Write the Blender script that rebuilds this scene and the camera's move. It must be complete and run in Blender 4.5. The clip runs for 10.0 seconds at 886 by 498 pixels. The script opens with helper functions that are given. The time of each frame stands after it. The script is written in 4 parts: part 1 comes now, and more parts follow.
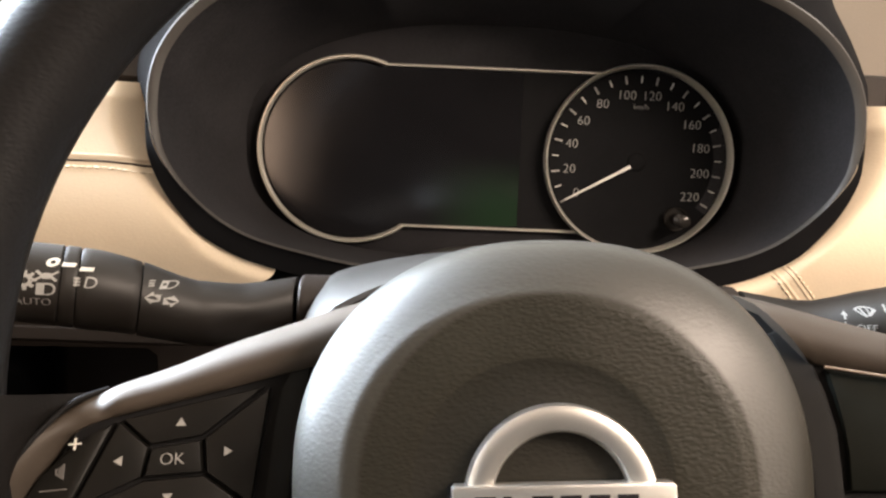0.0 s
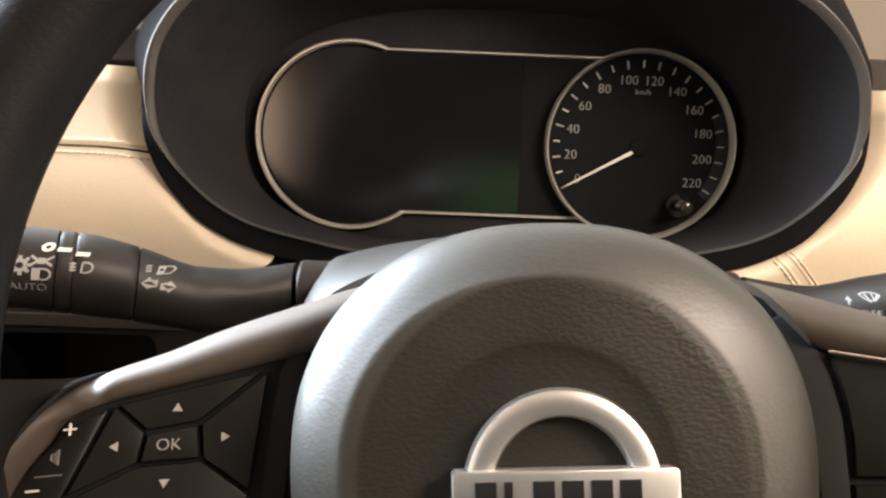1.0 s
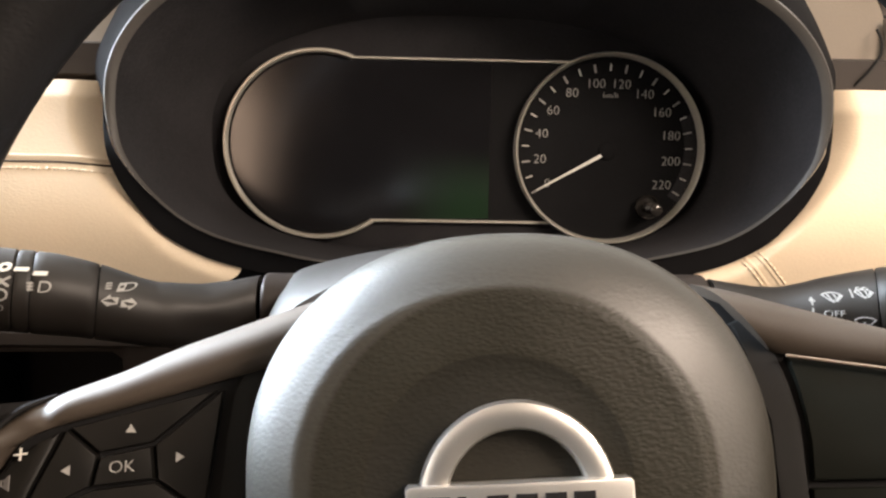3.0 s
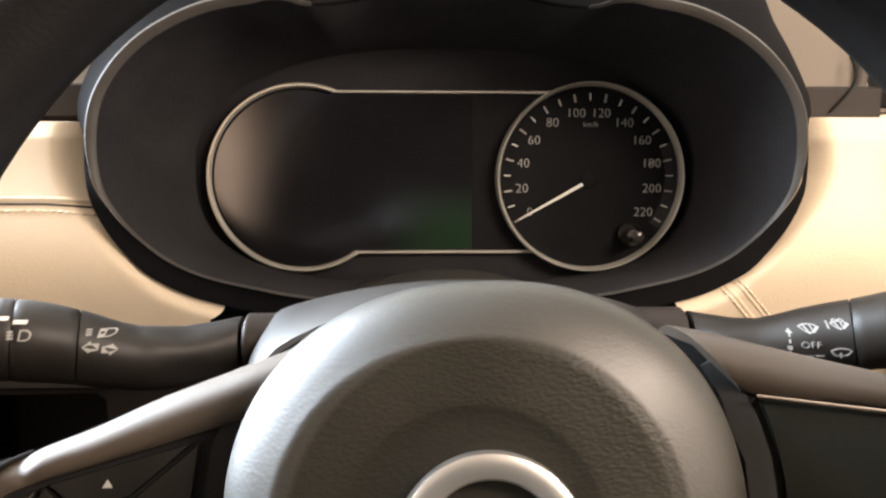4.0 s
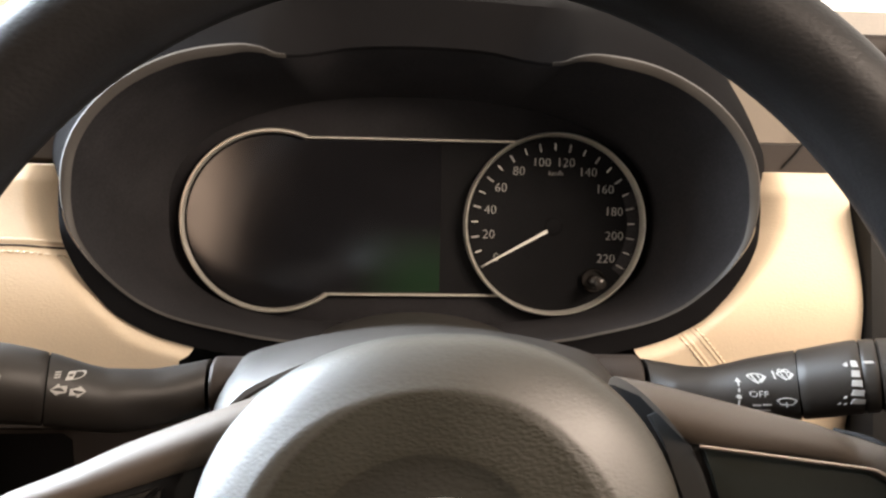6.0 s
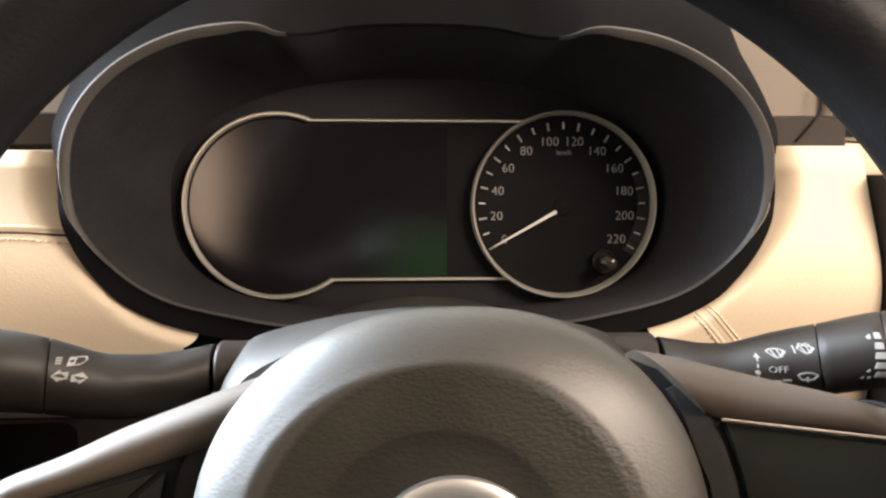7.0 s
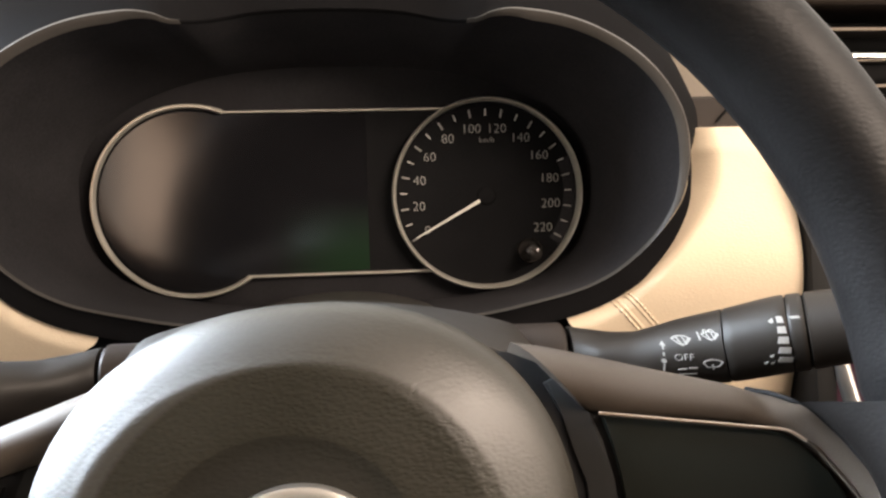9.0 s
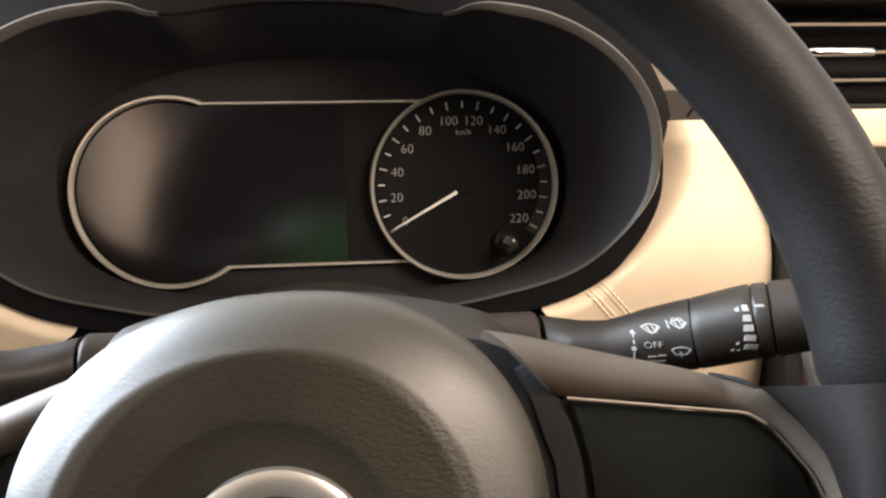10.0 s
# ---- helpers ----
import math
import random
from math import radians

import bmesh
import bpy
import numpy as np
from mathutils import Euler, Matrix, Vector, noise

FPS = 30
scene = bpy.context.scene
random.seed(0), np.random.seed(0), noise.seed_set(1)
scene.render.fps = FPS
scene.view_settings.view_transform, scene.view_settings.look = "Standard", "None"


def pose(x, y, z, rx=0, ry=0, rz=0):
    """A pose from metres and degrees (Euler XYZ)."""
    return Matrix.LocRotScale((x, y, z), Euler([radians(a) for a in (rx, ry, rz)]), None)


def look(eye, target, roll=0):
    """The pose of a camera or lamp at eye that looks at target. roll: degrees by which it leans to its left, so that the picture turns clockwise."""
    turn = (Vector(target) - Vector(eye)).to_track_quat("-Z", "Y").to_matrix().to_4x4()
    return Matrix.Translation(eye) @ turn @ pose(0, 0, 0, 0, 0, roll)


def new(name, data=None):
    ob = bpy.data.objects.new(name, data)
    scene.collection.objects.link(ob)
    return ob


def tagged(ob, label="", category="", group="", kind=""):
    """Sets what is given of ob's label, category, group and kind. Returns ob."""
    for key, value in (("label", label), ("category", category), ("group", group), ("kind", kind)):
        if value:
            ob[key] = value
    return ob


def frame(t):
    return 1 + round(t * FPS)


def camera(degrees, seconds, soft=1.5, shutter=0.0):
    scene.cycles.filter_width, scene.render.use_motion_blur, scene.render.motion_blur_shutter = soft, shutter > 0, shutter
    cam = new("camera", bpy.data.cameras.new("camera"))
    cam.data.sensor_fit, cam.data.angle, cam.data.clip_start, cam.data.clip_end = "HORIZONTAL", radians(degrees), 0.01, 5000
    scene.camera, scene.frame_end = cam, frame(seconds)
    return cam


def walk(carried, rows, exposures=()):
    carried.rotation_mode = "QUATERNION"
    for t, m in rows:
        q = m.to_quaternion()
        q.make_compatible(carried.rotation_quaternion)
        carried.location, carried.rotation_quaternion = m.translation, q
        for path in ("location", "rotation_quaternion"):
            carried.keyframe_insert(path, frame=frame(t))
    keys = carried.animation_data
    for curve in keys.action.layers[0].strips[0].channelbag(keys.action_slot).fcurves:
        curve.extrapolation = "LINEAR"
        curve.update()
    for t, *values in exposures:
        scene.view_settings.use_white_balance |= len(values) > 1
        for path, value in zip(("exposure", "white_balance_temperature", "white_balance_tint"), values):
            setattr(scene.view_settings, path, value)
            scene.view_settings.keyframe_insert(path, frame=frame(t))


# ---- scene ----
# The dash axes: origin at the middle of the instrument face, x to the right,
# y into the dash, z up along the face, which leans back by ten degrees.
DASH = pose(0, 0.60, 0.80, -10, 0, 0)
# The wheel axes: origin at the middle of its hub, y along the steering column, turned a little.
WHEEL = DASH @ pose(-0.0016, -0.300, -0.0815, -15.64, 0, 0) @ pose(0, 0, 0, 0, -3.0, 0)

cam = camera(56.44, 10.0, soft=2.4)
PATH = [
    (0.0, -0.0382, -0.5104, 0.0054, -1.08, -7.05, 2.34),
    (0.5, -0.0415, -0.5103, 0.0026, -0.95, -7.38, 2.48),
    (1.0, -0.0379, -0.5071, 0.0031, -1.08, -7.77, 2.31),
    (1.5, -0.0379, -0.5067, 0.0024, -1.47, -7.89, 2.10),
    (2.0, -0.0313, -0.5049, 0.0025, -1.73, -7.82, 1.79),
    (2.5, -0.0286, -0.4991, 0.0015, -2.01, -7.86, 1.67),
    (2.7, -0.0298, -0.5054, 0.0031, -2.06, -7.78, 1.45),
    (3.8, -0.0223, -0.5051, 0.0108, -2.09, -6.82, 0.25),
    (4.0, -0.0222, -0.5071, 0.0161, -2.35, -6.55, 0.08),
    (4.5, -0.0299, -0.5218, 0.0294, -3.07, -4.82, 0.61),
    (5.0, -0.0211, -0.5176, 0.0248, -3.33, -4.15, 1.29),
    (5.5, -0.0167, -0.5150, 0.0211, -3.95, -4.15, 0.90),
    (5.7, -0.0181, -0.5188, 0.0237, -4.00, -4.17, 1.09),
    (6.8, -0.0170, -0.5133, 0.0187, -3.80, -4.30, 0.43),
    (7.0, -0.0179, -0.5100, 0.0159, -3.57, -4.60, 0.02),
    (7.5, -0.0106, -0.5077, 0.0189, -3.30, -5.10, -0.94),
    (8.0, 0.0036, -0.5087, 0.0230, -3.86, -4.73, -1.75),
    (8.5, 0.0029, -0.5041, 0.0160, -3.94, -4.70, -1.34),
    (9.0, 0.0171, -0.4988, 0.0138, -5.04, -5.11, -1.36),
    (9.5, 0.0300, -0.4926, 0.0091, -6.08, -5.63, -1.71),
    (10.0, 0.0187, -0.5053, 0.0140, -6.35, -5.74, -1.24),
]
EXPOSURES = [(0.0, 0.17), (1.5, 0.11), (2.5, 0.08), (4.0, 0.18), (7.5, 0.17), (8.5, 0.13), (9.5, 0.03), (10.0, 0.09)]
walk(cam, [(t, DASH @ pose(x, y, z, 90 + pitch, 0, yaw) @ pose(0, 0, 0, 0, 0, roll)) for t, x, y, z, yaw, pitch, roll in PATH], EXPOSURES)

# ---- light ----
world = bpy.data.worlds.new("showroom_light")
scene.world = world
world.use_nodes = True
background = world.node_tree.nodes["Background"]
background.inputs["Color"].default_value = (1.0, 0.905, 0.80, 1)
background.inputs["Strength"].default_value = 2.3


def window_lamp(name, eye, target, width, height, watts, colour):
    data = bpy.data.lights.new(name, "AREA")
    data.shape, data.size, data.size_y = "RECTANGLE", width, height
    data.energy, data.color = watts, colour
    ob = new(name, data)
    ob.matrix_world = look(eye, target)
    return ob


# the driver's window, cool; the roof lamp and the other windows, warm
driver_light = window_lamp("driver_window_light", (-0.418, 0.365, 0.98), (-0.02, 0.17, 0.76), 0.46, 0.36, 9.2, (0.76, 0.87, 1.0))
driver_light.data.spread = radians(56)
window_lamp("rear_window_light", (-0.425, -0.78, 1.03), (0.5, -0.78, 1.02), 0.66, 0.28, 5.6, (1.0, 0.64, 0.42))
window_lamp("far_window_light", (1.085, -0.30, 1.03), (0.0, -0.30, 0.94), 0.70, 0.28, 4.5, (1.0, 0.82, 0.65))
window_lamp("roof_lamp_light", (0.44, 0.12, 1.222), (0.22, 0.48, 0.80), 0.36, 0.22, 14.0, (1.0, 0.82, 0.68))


# ---- materials ----
def material(name, colour, rough=0.5, metal=0.0, grain=0.0, size=0.001, cells=False, vary=0.12, blotch=0.03, gloss=0.5, wear=0.12, coat=0.0):
    """A surface: colour that varies at two scales, fine relief of a real size, uneven gloss."""
    m = bpy.data.materials.new(name)
    m.use_nodes = True
    tree = m.node_tree
    bsdf = tree.nodes["Principled BSDF"]
    where = tree.nodes.new("ShaderNodeTexCoord")

    def node(kind, **values):
        n = tree.nodes.new(kind)
        for key, value in values.items():
            n.inputs[key].default_value = value
        return n

    big = node("ShaderNodeTexNoise", Scale=1 / blotch, Detail=4.0)
    fine = node("ShaderNodeTexNoise", Scale=1 / max(size, 1e-4), Detail=3.0)
    for n in (big, fine):
        tree.links.new(where.outputs["Object"], n.inputs["Vector"])
    mix = tree.nodes.new("ShaderNodeMath")
    mix.operation = "MULTIPLY_ADD"
    mix.inputs[1].default_value = 0.45
    tree.links.new(fine.outputs["Fac"], mix.inputs[0])
    half = tree.nodes.new("ShaderNodeMath")
    half.operation = "MULTIPLY"
    half.inputs[1].default_value = 0.55
    tree.links.new(big.outputs["Fac"], half.inputs[0])
    tree.links.new(half.outputs[0], mix.inputs[2])
    ramp = tree.nodes.new("ShaderNodeMapRange")
    ramp.inputs["From Min"].default_value, ramp.inputs["From Max"].default_value = 0.3, 0.7
    ramp.inputs["To Min"].default_value, ramp.inputs["To Max"].default_value = 1 - vary, 1 + vary
    tree.links.new(mix.outputs[0], ramp.inputs["Value"])
    tint = tree.nodes.new("ShaderNodeVectorMath")
    tint.operation = "SCALE"
    tint.inputs[0].default_value = colour
    tree.links.new(ramp.outputs[0], tint.inputs["Scale"])
    tree.links.new(tint.outputs[0], bsdf.inputs["Base Color"])
    dull = tree.nodes.new("ShaderNodeMapRange")
    dull.inputs["To Min"].default_value, dull.inputs["To Max"].default_value = max(rough - wear, 0.02), min(rough + wear, 1)
    tree.links.new(big.outputs["Fac"], dull.inputs["Value"])
    tree.links.new(dull.outputs[0], bsdf.inputs["Roughness"])
    bsdf.inputs["Metallic"].default_value = metal
    bsdf.inputs["Specular IOR Level"].default_value = gloss
    bsdf.inputs["Coat Weight"].default_value = coat
    if grain:
        bump = node("ShaderNodeBump", Strength=grain, Distance=size * 0.25)
        if cells:
            relief = node("ShaderNodeTexVoronoi", Scale=1 / size, Randomness=1.0)
            relief.feature = "SMOOTH_F1"
            warp = node("ShaderNodeTexNoise", Scale=0.4 / size, Detail=2.0)
            push = tree.nodes.new("ShaderNodeMixRGB")
            push.inputs["Fac"].default_value = size * 0.45
            push.blend_type = "LINEAR_LIGHT"
            tree.links.new(where.outputs["Object"], warp.inputs["Vector"])
            tree.links.new(where.outputs["Object"], push.inputs["Color1"])
            tree.links.new(warp.outputs["Color"], push.inputs["Color2"])
            squash = node("ShaderNodeMapping", Scale=(0.75, 1.0, 1.35))
            tree.links.new(push.outputs["Color"], squash.inputs["Vector"])
            tree.links.new(squash.outputs["Vector"], relief.inputs["Vector"])
            tree.links.new(relief.outputs["Distance"], bump.inputs["Height"])
        else:
            tree.links.new(fine.outputs["Fac"], bump.inputs["Height"])
        tree.links.new(bump.outputs["Normal"], bsdf.inputs["Normal"])
    return m


LEATHER = material("black_leather", (0.0090, 0.0086, 0.0088), 0.48, 0, 0.30, 0.0014, True, gloss=0.12, vary=0.28)
BOSS = material("smooth_boss_leather", (0.0078, 0.0069, 0.0065), 0.55, 0, 0.2, 0.0014, True, gloss=0.08, vary=0.2)
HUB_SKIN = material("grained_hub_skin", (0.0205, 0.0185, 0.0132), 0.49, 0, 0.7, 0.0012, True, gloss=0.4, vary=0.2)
SPOKE = material("satin_grey_plastic", (0.053, 0.0415, 0.0320), 0.58, 0, 0.10, 0.0005, gloss=0.24)
SHROUD = material("column_plastic", (0.0260, 0.0229, 0.0200), 0.50, 0, 0.3, 0.0007, gloss=0.6)
BLACK = material("black_plastic", (0.0085, 0.0082, 0.0078), 0.6, 0, 0.15, 0.0006, gloss=0.2)
PLATE = material("cluster_plate", (0.0200, 0.0191, 0.0204), 0.9, 0, 0.3, 0.0016, gloss=0.05, vary=0.2)
MATT = material("matt_black_lining", (0.0295, 0.0280, 0.0297), 0.9, 0, 0.3, 0.0016, gloss=0.06, vary=0.28)
HOOD = material("hood_plastic", (0.0064, 0.0061, 0.0066), 0.9, 0, 0.25, 0.0007, gloss=0.06, vary=0.28)
LIP = material("hood_lip", (0.055, 0.05, 0.045), 0.42, 0.05, 0.05, 0.0007, gloss=0.30)
GAP = material("joint_shadow", (0.0105, 0.0101, 0.0102), 0.8, 0, gloss=0.1)
BUTTON = material("soft_black_button", (0.0070, 0.0064, 0.0056), 0.40, 0, 0.06, 0.0004, gloss=0.26, vary=0.2)
STALK = material("stalk_plastic", (0.0128, 0.0102, 0.0080), 0.50, 0, 0.10, 0.0005, gloss=0.32)
PAD_EDGE_LIT = material("lit_pad_edge", (0.26, 0.20, 0.15), 0.45, 0.3, vary=0.1)
PAD = material("smooth_black_pad", (0.0074, 0.0080, 0.0063), 0.5, 0, 0.04, 0.0004, gloss=0.05, vary=0.2)
PRINT = material("pale_print", (0.3, 0.29, 0.27), 0.6, 0, vary=0.1)
# duller copy of the pale print, used on the right stalk
STALK_PRINT = material("duller_pale_print", (0.21, 0.20, 0.185), 0.6, 0, vary=0.15)
DIM_PRINT = material("dim_print", (0.16, 0.15, 0.14), 0.6, 0, vary=0.1)
CHROME = material("satin_chrome", (0.72, 0.70, 0.66), 0.32, 0.9, 0.04, 0.0004, vary=0.05, wear=0.06)
RING = material("ring_chrome", (0.60, 0.57, 0.50), 0.4, 0.6, vary=0.08, wear=0.08)
BRIGHT = material("bright_chrome", (0.80, 0.79, 0.77), 0.10, 1.0, vary=0.04, wear=0.04)
DIAL = material("dial_black", (0.0084, 0.0082, 0.0087), 0.7, 0, gloss=0.04, vary=0.28)
SCREEN = material("display_glass", (0.0068, 0.0065, 0.0074), 0.16, 0, gloss=0.40, vary=0.15, wear=0.03)
NEEDLE = material("needle_white", (0.66, 0.64, 0.58), 0.5, 0)
CLEAR = material("smoked_knob", (0.045, 0.040, 0.036), 0.07, 0.35, vary=0.2)
BEIGE = material("beige_leatherette", (0.63, 0.515, 0.375), 0.55, 0, 0.35, 0.0011, True, vary=0.05, gloss=0.35)
THREAD = material("beige_thread", (0.66, 0.545, 0.40), 0.8, 0, 0.3, 0.0004)
TAUPE = material("taupe_dash_skin", (0.118, 0.092, 0.066), 0.55, 0, 0.35, 0.0011, True, vary=0.08)
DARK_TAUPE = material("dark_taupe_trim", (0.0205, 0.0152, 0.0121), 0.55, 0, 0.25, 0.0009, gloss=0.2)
CARPET = material("dark_carpet", (0.03, 0.028, 0.026), 0.95, 0, 0.8, 0.003, vary=0.3)
LINING = material("cabin_lining", (0.52, 0.47, 0.42), 0.85, 0, 0.3, 0.002)
DOOR_TRIM = material("dark_door_trim", (0.085, 0.075, 0.066), 0.75, 0, 0.3, 0.002)
HEADLINER = material("warm_headliner", (0.70, 0.60, 0.48), 0.85, 0, 0.3, 0.002)
TAN = material("tan_top_pad", (0.48, 0.37, 0.26), 0.6, 0, 0.35, 0.0011, True, vary=0.1)
# darker copy of the hub skin; the dish's shade is in its colour
DISH = material("shaded_dish_skin", (0.0160, 0.0146, 0.0112), 0.5, 0, 0.45, 0.0012, True, gloss=0.2)
PLUM = material("plum_panel", (0.035, 0.012, 0.022), 0.35, 0)

CLOTH = material("dark_seat_cloth", (0.012, 0.011, 0.010), 0.95, 0, gloss=0.0)


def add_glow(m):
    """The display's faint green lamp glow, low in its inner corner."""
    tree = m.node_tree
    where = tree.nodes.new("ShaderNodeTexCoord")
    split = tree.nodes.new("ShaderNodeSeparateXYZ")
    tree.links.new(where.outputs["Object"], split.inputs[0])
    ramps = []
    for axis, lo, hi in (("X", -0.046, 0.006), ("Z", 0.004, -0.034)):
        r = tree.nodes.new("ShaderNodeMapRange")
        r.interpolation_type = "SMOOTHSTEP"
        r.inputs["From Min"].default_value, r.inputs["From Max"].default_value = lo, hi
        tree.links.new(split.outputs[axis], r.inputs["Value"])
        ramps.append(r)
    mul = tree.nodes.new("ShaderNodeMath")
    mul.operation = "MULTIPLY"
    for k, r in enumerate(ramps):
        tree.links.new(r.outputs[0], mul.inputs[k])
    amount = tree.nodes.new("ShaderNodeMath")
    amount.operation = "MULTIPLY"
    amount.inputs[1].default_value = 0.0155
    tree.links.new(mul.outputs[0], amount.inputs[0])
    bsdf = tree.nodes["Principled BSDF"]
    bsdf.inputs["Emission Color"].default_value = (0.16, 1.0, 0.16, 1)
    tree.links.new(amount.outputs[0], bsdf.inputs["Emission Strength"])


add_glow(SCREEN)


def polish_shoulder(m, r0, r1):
    """The moulded grain runs out between two radii to smoother skin; low gloss inside imitates the crown's shade."""
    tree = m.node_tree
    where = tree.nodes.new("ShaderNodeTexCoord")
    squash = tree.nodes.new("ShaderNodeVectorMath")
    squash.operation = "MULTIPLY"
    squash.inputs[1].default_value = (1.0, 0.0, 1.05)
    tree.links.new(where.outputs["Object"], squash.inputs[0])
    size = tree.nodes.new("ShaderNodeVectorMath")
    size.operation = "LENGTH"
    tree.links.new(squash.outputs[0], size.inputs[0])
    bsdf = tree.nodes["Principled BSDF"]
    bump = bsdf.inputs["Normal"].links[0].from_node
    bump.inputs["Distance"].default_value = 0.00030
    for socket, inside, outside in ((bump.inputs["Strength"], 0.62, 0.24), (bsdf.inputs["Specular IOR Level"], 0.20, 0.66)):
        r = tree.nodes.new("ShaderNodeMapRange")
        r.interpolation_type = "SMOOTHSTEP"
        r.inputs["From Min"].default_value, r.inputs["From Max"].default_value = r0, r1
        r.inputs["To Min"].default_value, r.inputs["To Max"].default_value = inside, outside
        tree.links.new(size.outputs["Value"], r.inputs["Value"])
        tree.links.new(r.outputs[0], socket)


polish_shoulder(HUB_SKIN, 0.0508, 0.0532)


# ---- helpers ----
def thing(name, m, label, category, group="", kind=""):
    ob = new(name)
    ob.empty_display_size = 0.02
    ob.matrix_world = m
    bpy.context.view_layer.update()
    return tagged(ob, label, category, group, kind)


def root_matrix(ob):
    while ob.parent:
        ob = ob.parent
    return ob.matrix_basis


def part(name, bm, mat, parent, label="", m=None, flat=False):
    """One mesh under a thing or a part; bm is given in the axes m (those of the dash if none)."""
    inv = root_matrix(parent).inverted() @ (DASH if m is None else m)
    bm.transform(inv)
    bmesh.ops.recalc_face_normals(bm, faces=bm.faces)
    mesh = bpy.data.meshes.new(name)
    bm.to_mesh(mesh)
    bm.free()
    if not flat:
        mesh.polygons.foreach_set("use_smooth", [True] * len(mesh.polygons))
        mesh.set_sharp_from_angle(angle=radians(38))
    mesh.materials.append(mat)
    ob = new(name, mesh)
    ob.parent = parent
    if label:
        ob["label"] = label
    return ob


def single(name, bm, mat, label, category, m=None, group="", kind="", flat=False):
    """A thing of one mesh."""
    m = DASH if m is None else m
    bmesh.ops.recalc_face_normals(bm, faces=bm.faces)
    mesh = bpy.data.meshes.new(name)
    bm.to_mesh(mesh)
    bm.free()
    if not flat:
        mesh.polygons.foreach_set("use_smooth", [True] * len(mesh.polygons))
        mesh.set_sharp_from_angle(angle=radians(38))
    mesh.materials.append(mat)
    ob = new(name, mesh)
    ob.matrix_world = m
    return tagged(ob, label, category, group, kind)


def loft(rings, closed=True, cap0=False, cap1=False, bm=None):
    """Skin over rings of equal length."""
    bm = bm or bmesh.new()
    rows = [[bm.verts.new(p) for p in ring] for ring in rings]
    n = len(rows[0])
    for a, b in zip(rows, rows[1:]):
        for i in range(n if closed else n - 1):
            j = (i + 1) % n
            bm.faces.new((a[i], a[j], b[j], b[i]))
    if cap0:
        bm.faces.new(rows[0])
    if cap1:
        bm.faces.new(rows[-1])
    return bm


def lathe(profile, cx=0.0, cz=0.0, n=64, bm=None, ends=True):
    """Turned about the y axis through (cx, cz); profile of (radius, y)."""
    rings = []
    for r, y in profile:
        r = max(r, 1e-5)
        rings.append([(cx + r * math.cos(a), y, cz + r * math.sin(a)) for a in [2 * math.pi * i / n for i in range(n)]])
    return loft(rings, True, ends, ends, bm)


def prism(poly, y0, y1, bevel=0.0, bm=None, lean=None):
    """A plate of outline poly (x, z) from y0 (front) to y1; lean: y as a function of x, z is added."""
    bm = bm or bmesh.new()
    add = lean or (lambda x, z: 0.0)
    front = [bm.verts.new((x, y0 + add(x, z), z)) for x, z in poly]
    back = [bm.verts.new((x, y1 + add(x, z), z)) for x, z in poly]
    n = len(poly)
    face = bm.faces.new(front)
    bm.faces.new(back[::-1])
    for i in range(n):
        bm.faces.new((front[i], back[i], back[(i + 1) % n], front[(i + 1) % n]))
    if bevel:
        bmesh.ops.bevel(bm, geom=list(face.edges), offset=bevel, segments=2, affect="EDGES", profile=0.6)
    return bm


def block(x0, x1, y0, y1, z0, z1, bevel=0.0, bm=None):
    bm = bm or bmesh.new()
    made = bmesh.ops.create_cube(bm, size=1.0)["verts"]
    bmesh.ops.scale(bm, vec=(x1 - x0, y1 - y0, z1 - z0), verts=made)
    bmesh.ops.translate(bm, vec=((x0 + x1) / 2, (y0 + y1) / 2, (z0 + z1) / 2), verts=made)
    if bevel:
        edges = list({e for v in made for e in v.link_edges})
        bmesh.ops.bevel(bm, geom=edges, offset=bevel, segments=3, affect="EDGES", profile=0.5)
    return bm


def sweep(path, section, closed=False, bm=None, up=Vector((0, -1, 0))):
    """A section of (side, out) points carried along a path; 'out' points along up."""
    pts = [Vector(p) for p in path]
    n = len(pts)
    rings = []
    for i, p in enumerate(pts):
        a = pts[(i - 1) % n] if closed or i else p
        b = pts[(i + 1) % n] if closed or i < n - 1 else p
        t = (b - a).normalized()
        side = t.cross(up).normalized()
        out = side.cross(t).normalized()
        rings.append([p + side * u + out * v for u, v in section])
    if closed:
        rings.append(rings[0])
    bm = loft(rings, True, not closed, not closed, bm)
    if closed:
        bmesh.ops.remove_doubles(bm, verts=bm.verts, dist=1e-7)
    return bm


def oval(a, b, n=10):
    return [(a * math.cos(2 * math.pi * i / n), b * math.sin(2 * math.pi * i / n)) for i in range(n)]


def arc(cx, cz, r, a0, a1, n):
    return [(cx + r * math.cos(radians(a0 + (a1 - a0) * i / n)), cz + r * math.sin(radians(a0 + (a1 - a0) * i / n))) for i in range(n + 1)]


def smooth_curve(points, n=8, closed=False):
    """Catmull-Rom through the points."""
    pts = [Vector(p) for p in points]
    k = len(pts)
    out = []
    for i in range(k if closed else k - 1):
        p0 = pts[(i - 1) % k] if closed or i else pts[0]
        p1, p2 = pts[i], pts[(i + 1) % k]
        p3 = pts[(i + 2) % k] if closed or i + 2 < k else pts[-1]
        for j in range(n):
            t = j / n
            out.append(0.5 * ((2 * p1) + (p2 - p0) * t + (2 * p0 - 5 * p1 + 4 * p2 - p3) * t * t + (3 * p1 - p0 - 3 * p2 + p3) * t ** 3))
    if not closed:
        out.append(pts[-1])
    return out


